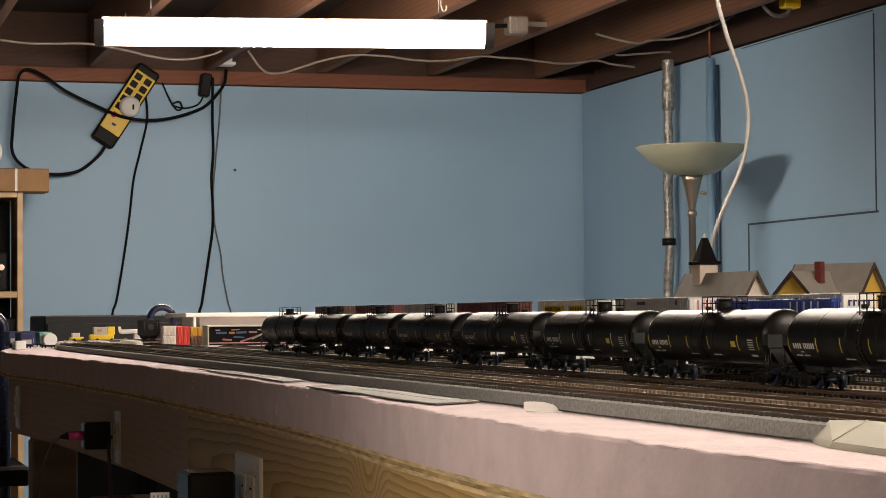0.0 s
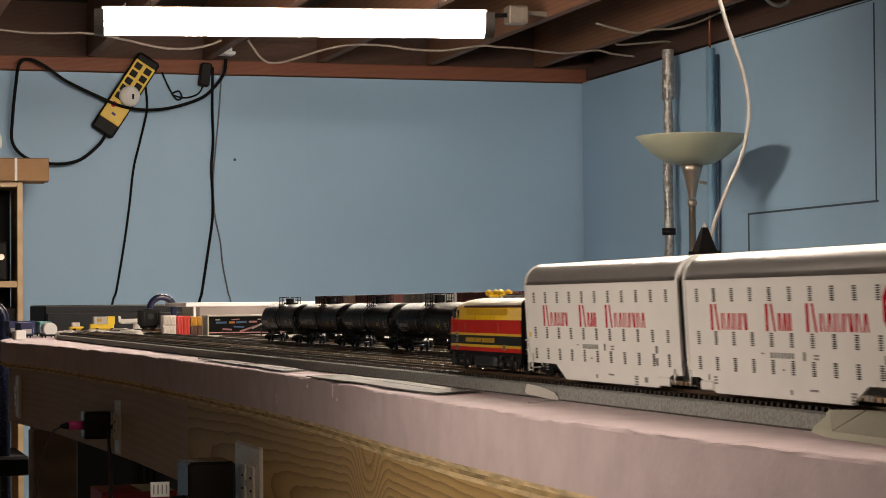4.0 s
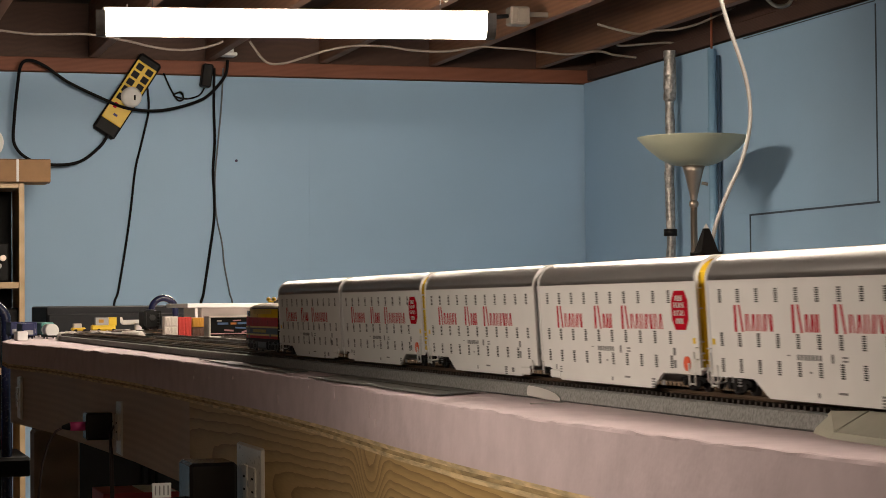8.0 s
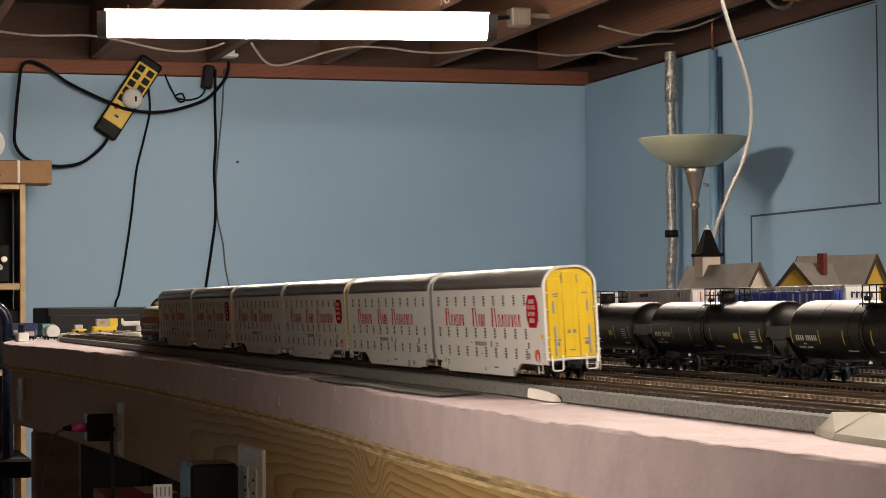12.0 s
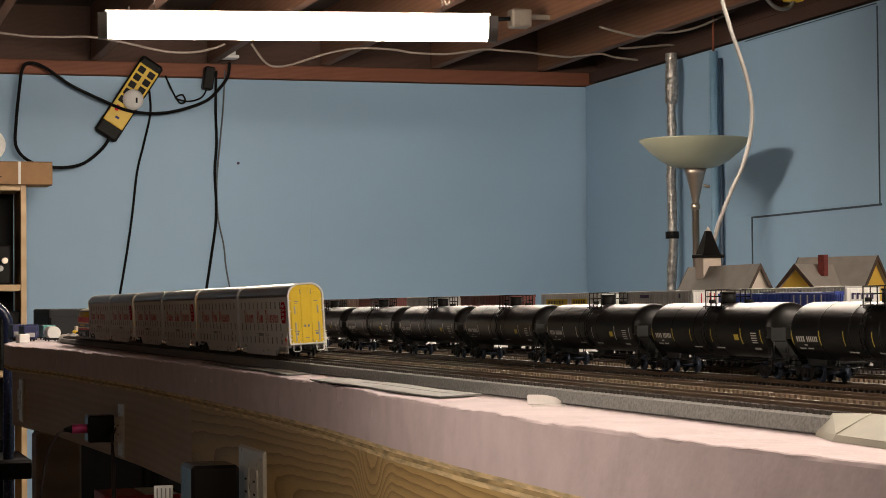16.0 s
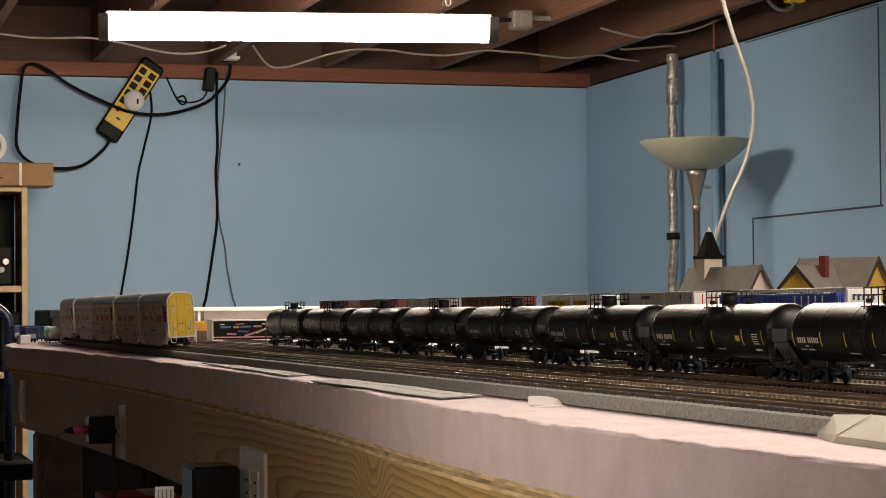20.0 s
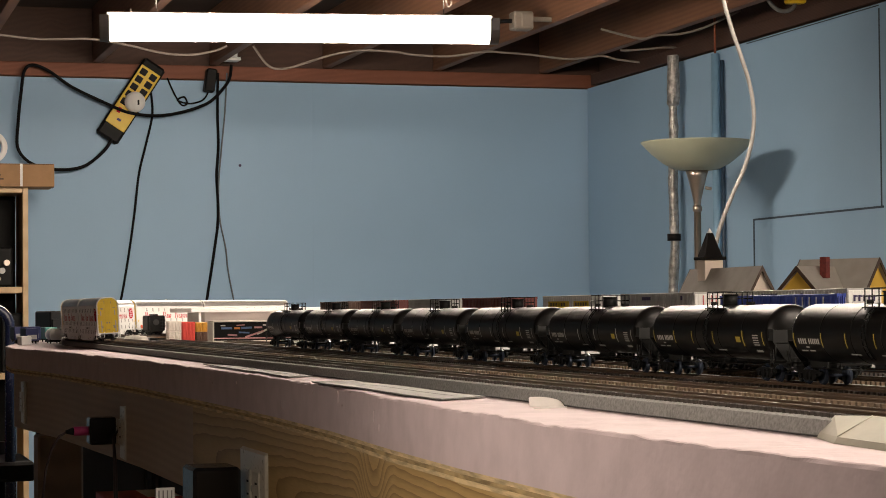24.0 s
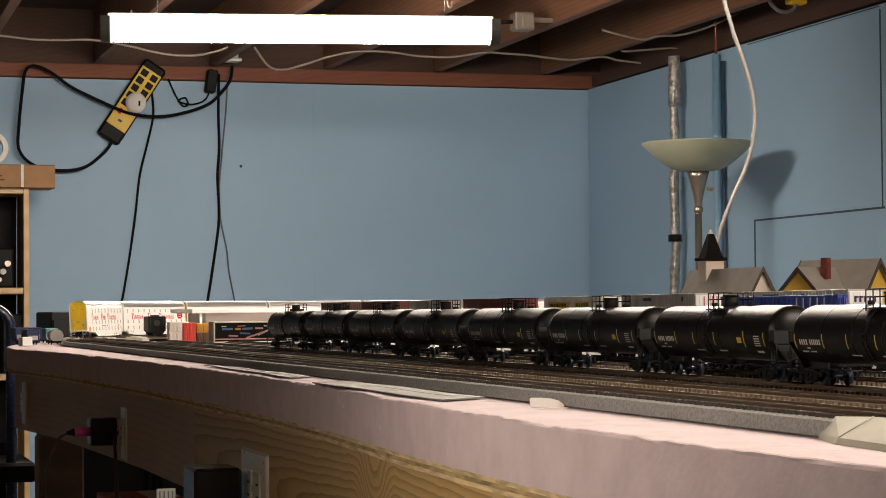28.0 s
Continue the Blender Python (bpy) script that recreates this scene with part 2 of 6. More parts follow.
M = {}
M["wall"] = mat("blue_wall_paint", (0.29, 0.45, 0.62), 0.6, var=0.05, scale=1.2, bump=0.12, bump_scale=160)
M["panel"] = wood("brown_bounce_wall", (0.34, 0.23, 0.14), (0.24, 0.155, 0.09), 30, "z", 0.6)
M["seam"] = mat("dark_joint", (0.045, 0.07, 0.10), 0.8, var=0.1)
M["concrete"] = mat("grey_concrete", (0.33, 0.285, 0.235), 0.85, var=0.2, scale=3, bump=0.3, bump_scale=60)
M["joist"] = wood("old_joist_wood", (0.20, 0.092, 0.047), (0.15, 0.068, 0.034), 17, "y", 0.7)
M["plate"] = wood("red_brown_plate_wood", (0.27, 0.095, 0.05), (0.18, 0.06, 0.03), 60, "x", 0.7)
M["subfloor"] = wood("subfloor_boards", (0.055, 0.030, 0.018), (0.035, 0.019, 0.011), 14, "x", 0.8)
M["plate_dark"] = wood("dark_plate_wood", (0.085, 0.040, 0.026), (0.05, 0.024, 0.015), 60, "y", 0.75)
M["pine"] = flat_sawn("pine_board", (0.62, 0.43, 0.18), (0.25, 0.145, 0.048))
M["ply"] = mat("plywood_edge", (0.80, 0.62, 0.35), 0.75, var=0.27, scale=200, bump=0.8, bump_scale=420, stretch=(1, 0.18, 1.4))
M["ply_core"] = mat("plywood_core", (0.52, 0.37, 0.18), 0.85, var=0.3, scale=200, bump=0.8, bump_scale=500, stretch=(1, 0.2, 1.0))
M["oldboard"] = wood("brown_board", (0.60, 0.46, 0.34), (0.52, 0.39, 0.28), 30, "y", 0.6, 5.0)
M["leg"] = wood("brown_leg_wood", (0.34, 0.23, 0.15), (0.24, 0.16, 0.10), 40, "z", 0.6)
M["birch"] = wood("pale_veneer", (0.72, 0.52, 0.30), (0.62, 0.43, 0.23), 30, "z", 0.5, 2.0, 0.08)
M["foam"] = mat("pink_foam", (0.67, 0.557, 0.582), 0.8, var=0.06, scale=38, bump=0.3, bump_scale=130)
M["foamdark"] = mat("foam_scratch", (0.73, 0.605, 0.62), 0.8, var=0.05)
M["ballast"] = mat("grey_roadbed", (0.285, 0.287, 0.278), 0.95, var=0.20, scale=520, bump=0.7, bump_scale=900)
M["ties"] = mat("brown_ties", (0.035, 0.026, 0.02), 0.7, var=0.2, scale=60, bump=0.2)
M["ties_tan"] = mat("tan_brown_ties", (0.125, 0.080, 0.045), 0.7, var=0.2, scale=60, bump=0.2)
M["rail"] = mat("weathered_rail", (0.10, 0.062, 0.038), 0.55, 0.3, var=0.15, scale=50, bump=0.0)
M["railtop"] = mat("nickel_rail", (0.32, 0.25, 0.19), 0.3, 0.9, var=0.15, scale=80, bump=0.0)

# ---- room ----
WALL_Y, WALL_X, PLATE_Z = 9.03, 3.36, 2.15


def structure(name, shape, material, label, m=None):
    return tagged(part(name, shape, material, None, "", m), label, "", "", "structure")


structure("floor", Shape().box(-0.4, 2.2, -0.05, 8.4, 15.4, 0.1), M["concrete"], "bare grey concrete basement floor")
wn = structure("wall_north", Shape().box(-0.3, WALL_Y + 0.06, 1.073, 8.0, 0.12, 2.146), M["wall"], "blue painted basement wall of flat panels")
we = structure("wall_east", Shape().box(WALL_X + 0.06, 2.0, 1.073, 0.12, 14.0, 2.146), M["wall"], "blue painted basement wall with a hatch panel")
# unseen walls that close the room; their brown is chosen for its bounce light
structure("wall_west", Shape().box(-4.0, 2.0, 1.2, 0.12, 14.0, 2.4), M["panel"], "unseen brown closing wall, tone set for bounce light")
structure("wall_south", Shape().box(-0.3, -4.9, 1.2, 7.4, 0.12, 2.4), M["panel"], "unseen brown closing wall, tone set for bounce light")
# joints between the panels
for x in (0.87, 2.09):
    part("panel_joint", Shape().box(x, WALL_Y + 0.0007, 1.07, 0.003, 0.004, 2.14), M["wall"], wn)

# open ceiling: boards and joists
JOIST_Z = PLATE_Z + 0.062
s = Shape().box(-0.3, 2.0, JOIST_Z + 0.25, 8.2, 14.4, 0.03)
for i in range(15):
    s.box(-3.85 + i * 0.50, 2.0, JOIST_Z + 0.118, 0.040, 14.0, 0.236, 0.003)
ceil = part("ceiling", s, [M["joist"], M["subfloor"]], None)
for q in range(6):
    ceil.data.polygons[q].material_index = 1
tagged(ceil, "open joist ceiling of reddish brown timber", "", "", "structure")
s = Shape().box(-0.3, WALL_Y + 0.066, PLATE_Z + 0.031, 7.9, 0.14, 0.060, 0.003)
structure("trim_north", s, M["plate"], "red-brown timber plate along the wall top")
# east plate and both rim boards take a darker brown than the north plate
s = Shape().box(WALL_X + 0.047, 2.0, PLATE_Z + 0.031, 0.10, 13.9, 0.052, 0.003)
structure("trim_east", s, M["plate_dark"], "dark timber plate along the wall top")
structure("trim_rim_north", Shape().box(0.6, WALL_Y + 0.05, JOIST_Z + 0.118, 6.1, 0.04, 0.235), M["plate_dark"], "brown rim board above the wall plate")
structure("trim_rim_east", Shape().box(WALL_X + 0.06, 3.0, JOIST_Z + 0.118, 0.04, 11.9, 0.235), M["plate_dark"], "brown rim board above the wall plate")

# ---- railway table ----
FOAM_Z, RAIL_Z = 1.091, 1.104
FOAM_T, PLY_T = 0.0355, 0.0085
EDGE = [(0.386, -0.9), (0.386, 0.3), (0.382, 0.68), (0.373, 0.80), (0.367, 0.92), (0.365, 1.02), (0.367, 1.2), (0.374, 1.38), (0.388, 1.62), (0.394, 1.86), (0.394, 2.15), (0.390, 2.68), (0.362, 3.34), (0.325, 3.72),
        (0.335, 3.95), (0.37, 4.2), (0.45, 4.6), (0.54, 5.0), (0.60, 5.38), (0.95, 5.42)]


def edge_x(y):
    for (xa, ya), (xb, yb) in zip(EDGE, EDGE[1:]):
        if ya <= y <= yb:
            k = (y - ya) / (yb - ya)
            return xa + (xb - xa) * k
    return EDGE[0][0]


table = thing("railway_table", "pink foam railway table on a wooden frame", "table", pose(0, 0, 0))
# foam with a cut, slightly ragged rim
rim = []
for (xa, ya), (xb, yb) in zip(EDGE, EDGE[1:]):
    n = max(2, int(math.hypot(xb - xa, yb - ya) / 0.0025))
    for i in range(n):
        k = i / n
        rim.append((xa + (xb - xa) * k, ya + (yb - ya) * k))
rim.append(EDGE[-1])
s = Shape()
vs, fs = [], []
prof = ((0.0, 0.0), (0.0, 0.3), (0.0, 0.6), (0.0, 0.93), (0.0003, 0.985), (0.0012, 1.0), (0.03, 1.0))
for i, (x, y) in enumerate(rim):
    rag = 0.0022 * noise.noise((y * 13, 3, 0)) + 0.0013 * noise.noise((y * 55, 7, 0)) + 0.0013 * max(0, noise.noise((y * 120, 5, 0)) - 0.25)
    dip = 0.0012 * noise.noise((y * 11, 1, 5)) + 0.0010 * noise.noise((y * 48, 2, 5)) - 0.0022 * max(0, noise.noise((y * 30, 9, 2)) - 0.3) - 0.0012 * max(0, noise.noise((y * 150, 8, 5)) - 0.3)
    for k, (dx, h) in enumerate(prof):
        z = FOAM_Z - FOAM_T * (1 - h)
        top = 1.0 if 4 <= k <= 5 else 0.0
        vs.append((x + dx + rag * (0.0 if h < 0.97 else 1.0) * (k < 6), y, z + dip * top - 0.0005 * top))
m = len(prof)
for i in range(len(rim) - 1):
    for k in range(m - 1):
        fs.append((i * m + k, (i + 1) * m + k, (i + 1) * m + k + 1, i * m + k + 1)[::-1])
s.add(vs, fs, True)
s.s = [False] * len(fs)
top = [(i * m + m - 1) for i in range(len(rim))]
b = len(s.v)
s.v += [(2.35, 5.42, FOAM_Z), (2.35, -0.9, FOAM_Z)]
s.f.append(tuple(top + [b, b + 1])[::-1])
s.s.append(False)
part("foam_board", s, M["foam"], table, "pink foam board with a ragged cut edge")
# pale scratches in the foam's face
random.seed(4)
s = Shape()
for i in range(15):
    y = 1.4 + 2.2 * random.random() ** 1.4
    z = FOAM_Z - 0.004 - random.random() * 0.03
    x = edge_x(y) - 0.0002
    s.box(x, y, z, 0.0012, 0.0003 + 0.0004 * random.random(), 0.002 + 0.009 * random.random() ** 2, 0.0001, None)
tagged(part("scratch_marks", s, M["foamdark"], table), "", "", "", "stuff")
# plywood deck under it
Z1 = FOAM_Z - FOAM_T
for k, (za, zb, dx, m) in enumerate(((0.0, 0.34, 0.0002, "ply"), (0.34, 0.66, 0.0004, "ply_core"), (0.66, 1.0, 0.0002, "ply"))):
    sh = Shape()
    line, dense = [], []
    for (xa, ya), (xb, yb) in zip(EDGE, EDGE[1:]):
        n = max(1, int(math.hypot(xb - xa, yb - ya) / 0.008))
        for i in range(n):
            x, y = xa + (xb - xa) * i / n, ya + (yb - ya) * i / n
            dense.append((x + dx + 0.0005 * noise.noise((y * 60, k * 7.3, 1)), y))
    dense += [(2.3, EDGE[-1][1]), (2.3, EDGE[0][1])]
    sh.prism(dense, "z", Z1 - PLY_T * zb, Z1 - PLY_T * za - 0.0001)
    part("ply_layer", sh, M[m], table, "rough plywood layer with a pale edge" if m == "ply" else "dark plywood core layer")
Z2 = Z1 - PLY_T


def board(name, ya, yb, inset, h, material, label=""):
    ys = [ya] + [y for _, y in EDGE if ya < y < yb] + [yb]
    near_ = [(edge_x(y) + inset, y) for y in ys]
    sh = Shape().prism(near_ + [(x + 0.019, y) for x, y in reversed(near_)], "z", Z2 - h, Z2 - 0.0001)
    return part(name, sh, material, table, label)


board("front_board", -0.9, 2.285, 0.0005, 0.14, M["pine"], "knotty yellow pine board")
board("front_board", 2.287, 3.71, 0.003, 0.092, M["oldboard"], "dull brown board")
for y in (4.3, 1.2, -0.6):
    for x in (0.468, 2.2):
        part("leg", Shape().box(x, y, (Z2 - 0.14) / 2, 0.089, 0.089, Z2 - 0.14, 0.004), M["leg"], table)
part("end_board", Shape().box(1.4, 5.3, Z2 - 0.05, 1.5, 0.019, 0.09, 0.002), M["oldboard"], table)
part("back_board", Shape().box(2.29, 1.9, Z2 - 0.05, 0.019, 4.9, 0.09, 0.002), M["oldboard"], table)


# grey ballast spread between the lines beyond
part("ballast_bed", Shape().box(1.20, 1.39, FOAM_Z + 0.0035, 1.185, 4.58, 0.007), M["ballast"], table, "grey speckled ballast between the lines")

# ---- tracks ----
MAIN_X, CURVE_Y, CURVE_R = 0.452, 3.85, 0.90


def along(s_):
    """The main line: place and turn (radians to the right) at a distance along it."""
    if s_ <= CURVE_Y:
        return MAIN_X, s_, 0.0
    a = (s_ - CURVE_Y) / CURVE_R
    if a <= math.pi:
        return MAIN_X + CURVE_R * (1 - math.cos(a)), CURVE_Y + CURVE_R * math.sin(a), a
    return MAIN_X + 2 * CURVE_R, CURVE_Y - (s_ - CURVE_Y - math.pi * CURVE_R), math.pi


def sweep(shape, line, prof):
    """Sweeps a cross-section (offset to the right, height) along a line of (x, y, turn)."""
    vs, fs, n = [], [], len(prof)
    for x, y, a in line:
        for o, h in prof:
            vs.append((x + o * math.cos(a), y - o * math.sin(a), h))
    for i in range(len(line) - 1):
        for k in range(n):
            l = (k + 1) % n
            fs.append((i * n + k, i * n + l, (i + 1) * n + l, (i + 1) * n + k)[::-1])
    shape.add(vs, fs)


def track(line_at, a, b, label, tie_material, bed=True, step=0.0066, single_from=None, single_n=0, wide=True):
    t = thing("railway_track", label, "railway track", pose(0, 0, 0), "tracks on the table")
    cuts = [line_at(a + (b - a) * i / 120) for i in range(121)]
    low = FOAM_Z + (0.008 if bed else 0.0036)
    base = RAIL_Z - 0.0043
    if bed:
        sh = Shape()
        n = int((b - a) / 0.004)
        fine = [line_at(a + (b - a) * i / n) for i in range(n + 1)]
        vs, fs = [], []
        for x, y, an in fine:
            for k, (o, h) in enumerate(((-0.0150, FOAM_Z - 0.001), (-0.0206, FOAM_Z + 0.0013), (-0.0190, base - 0.0004), (-0.0168, base + 0.0003), (-0.0150, base + 0.0004), (0.0150, base + 0.0004), (0.0162, base + 0.0011), (0.0303, base + 0.0013), (0.0306, FOAM_Z - 0.001))):
                if wide and k < 3:
                    o = -0.0306 + 0.0001 * k
                w = 0.00022 * noise.noise((x * 160, y * 160, k * 9.7)) if 0 < k < 8 else 0
                vs.append((x + (o + w) * math.cos(an), y - (o + w) * math.sin(an), h + w * 0.7))
        for i in range(n):
            for k in range(8):
                fs.append((i * 9 + k, i * 9 + k + 1, (i + 1) * 9 + k + 1, (i + 1) * 9 + k)[::-1])
        sh.add(vs, fs, False)
        part("roadbed", sh, M["ballast"], t, "speckled grey roadbed")
    sh = Shape()
    tie = Shape().box(0, 0, 0, 0.0303, 0.0025, 0.0024, 0.0002).mesh("tie", tie_material)
    d, made = a, 0
    random.seed(7)
    while d < b:
        x, y, an = line_at(d)
        m_ = pose(x, y, base + 0.0012, 0, 0, -math.degrees(an) + random.uniform(-0.6, 0.6))
        if single_from is not None and d >= single_from and made < single_n:
            part("tie", tie, None, t, "", m_)
            made += 1
        else:
            sh.box(0, 0, 0, 0.030 + 0.0006 * random.random(), 0.0025, 0.0024, 0, m_)
        d += step
    tagged(part("tie_row", sh, tie_material, t), "", "", "", "stuff")
    for o in (-0.0087, 0.0087):
        sh = Shape()
        sweep(sh, cuts, [(o - 0.0012, base + 0.0022), (o + 0.0012, base + 0.0022), (o + 0.0003, base + 0.0030), (o + 0.0006, RAIL_Z - 0.0004), (o + 0.0005, RAIL_Z),
                         (o - 0.0005, RAIL_Z), (o - 0.0006, RAIL_Z - 0.0004), (o - 0.0003, base + 0.0030)])
        part("rail", sh, M["rail"], t)
    return t


def straight(x, bend=0.0, y0=2.6):
    return lambda d: (x + (bend * max(0, d - y0) ** 2), d, math.atan(2 * bend * max(0, d - y0)))


track(along, -0.85, CURVE_Y + math.pi * CURVE_R + 3.0, "dark railway track on grey speckled roadbed", M["ties"], single_from=0.80, single_n=290, wide=False)
track(straight(0.514), -0.85, 4.1, "brown railway track on grey roadbed", M["ties_tan"], single_from=0.95, single_n=200)
track(straight(0.575), -0.85, 3.62, "dark railway track under black tank cars", M["ties"])
track(straight(0.655), -0.85, 3.42, "brown railway track between standing trains", M["ties_tan"])
track(straight(0.655), 4.12, 4.42, "short brown railway track under a hopper car", M["ties_tan"])
track(straight(0.738), -0.85, 3.15, "dark railway track under container cars", M["ties"])

# ---- rolling stock ----
M["white"] = mat("white_car_paint", (0.74, 0.74, 0.72), 0.8, var=0.03, scale=30, bump=0.03, bump_scale=600, spec=0.0)
M["silver"] = mat("brushed_silver_roof", (0.62, 0.61, 0.60), 0.34, 0.75, var=0.12, scale=22, bump=0.06, bump_scale=500, stretch=(1, 0.25, 1))
M["yellow"] = mat("yellow_end_paint", (0.80, 0.56, 0.02), 0.45, var=0.05, scale=40, bump=0.05, bump_scale=600)
M["red"] = mat("red_print", (0.46, 0.012, 0.028), 0.8, var=0.05, spec=0.0)
M["grey_print"] = mat("grey_print", (0.25, 0.25, 0.25), 0.8, var=0.05, spec=0.0)
M["slot"] = mat("dark_slot", (0.055, 0.055, 0.052), 0.8, var=0.25, scale=1600, bump=0.3, bump_scale=1500, spec=0.0)
M["black"] = mat("black_plastic", (0.006, 0.006, 0.006), 0.6, var=0.1, scale=80, bump=0.08, bump_scale=700, spec=0.2)
M["wheel"] = mat("dark_steel_wheel", (0.05, 0.047, 0.05), 0.4, 0.7, var=0.2, scale=200, bump=0.0)
M["orange"] = mat("orange_red_paint", (0.72, 0.10, 0.03), 0.5, var=0.05)


def hull(top_r, w, z0, z1, n=6):
    """The outline of a car's end: upright sides and a rounded roof, as (x, z)."""
    h = w / 2
    pts = [(-h, z0)]
    for i in range(n + 1):
        a = math.pi - i * math.pi / 2 / n
        pts.append((-h + top_r + top_r * math.cos(a), z1 - top_r + top_r * math.sin(a) * 1.0))
    for i in range(n + 1):
        a = math.pi / 2 - i * math.pi / 2 / n
        pts.append((h - top_r + top_r * math.cos(a), z1 - top_r + top_r * math.sin(a)))
    pts.append((h, z0))
    return pts


def truck(parent, y, wheels=2, base=0.0195, r=0.0050, frame_mat=None, wheel_mat=None, name="truck"):
    """A truck with side frames, bolster and wheels."""
    sh = Shape()
    for sx in (-1, 1):
        x = sx * 0.0112
        sh.prism([(-0.0150, 0.0058), (-0.0085, 0.0040), (-0.0050, 0.0022), (0.0050, 0.0022), (0.0085, 0.0040), (0.0150, 0.0058), (0.0150, 0.0078), (0.0060, 0.0088),
                  (-0.0060, 0.0088), (-0.0150, 0.0078)], "x", x - 0.0009, x + 0.0009)
        for k in (-1, 1):
            sh.cyl((x, k * base / 2, 0.0052), (x + sx * 0.0022, k * base / 2, 0.0052), 0.0017, 8)
            sh.cyl((x + sx * 0.0006, k * 0.0022, 0.0030), (x + sx * 0.0006, k * 0.0022, 0.0078), 0.0013, 6)
    sh.box(0, 0, 0.0068, 0.022, 0.0055, 0.0032, 0.0004)
    tr = part(name, sh, frame_mat or M["black"], parent, "", pose(0, y, 0))
    for k in (-1, 1):
        sh = Shape()
        for sx in (-1, 1):
            sh.lathe([(0.0001, sx * 0.0088), (r * 0.55, sx * 0.0086), (r * 0.8, sx * 0.0092), (r, sx * 0.0090), (r, sx * 0.0076), (r + 0.0006, sx * 0.0074), (r + 0.0006, sx * 0.0069), (0.0001, sx * 0.0069)][::sx], 18, "x")
        sh.cyl((-0.008, 0, 0), (0.008, 0, 0), 0.0011, 8)
        part("wheelset", sh, wheel_mat or M["wheel"], tr, "", pose(0, k * base / 2, r + 0.0003))
    return tr


def bars(shape, x, y, z, text_w, h, n, sign, fill=0.62, seed=1):
    """A row of plain upright bars on a car's side at x, from y onwards, standing for lettering."""
    w = text_w / n
    for i in range(n):
        shape.box(x, y + sign * w * (i + 0.5), z + h / 2, 0.0003, w * fill, h)


def slanted(shape, x, y, z, w, h, sign, pen, k):
    """A plain thick bar and a thinner one, upright or aslant, standing for a letter of width w and height h."""
    a, b, c, d = ((0.0, 0.0, 0.78, 0.50), (0.05, 0.30, 0.80, 0.55), (0.05, 0.05, 0.70, 0.70), (0.0, 0.25, 0.55, 0.80), (0.30, 0.05, 0.62, 0.62))[k % 5]
    for u0, u1, p in ((a * w, b * w, pen), (c * w, d * w, pen * 0.75)):
        shape.add([(x, y + sign * u, z + v) for u, v in ((u0, 0), (u0 + p, 0), (u1 + p, h), (u1, h))], [(0, 1, 2, 3)])


HALF_L, CAR_W, CAR_H = 0.2440, 0.0345, 0.0706


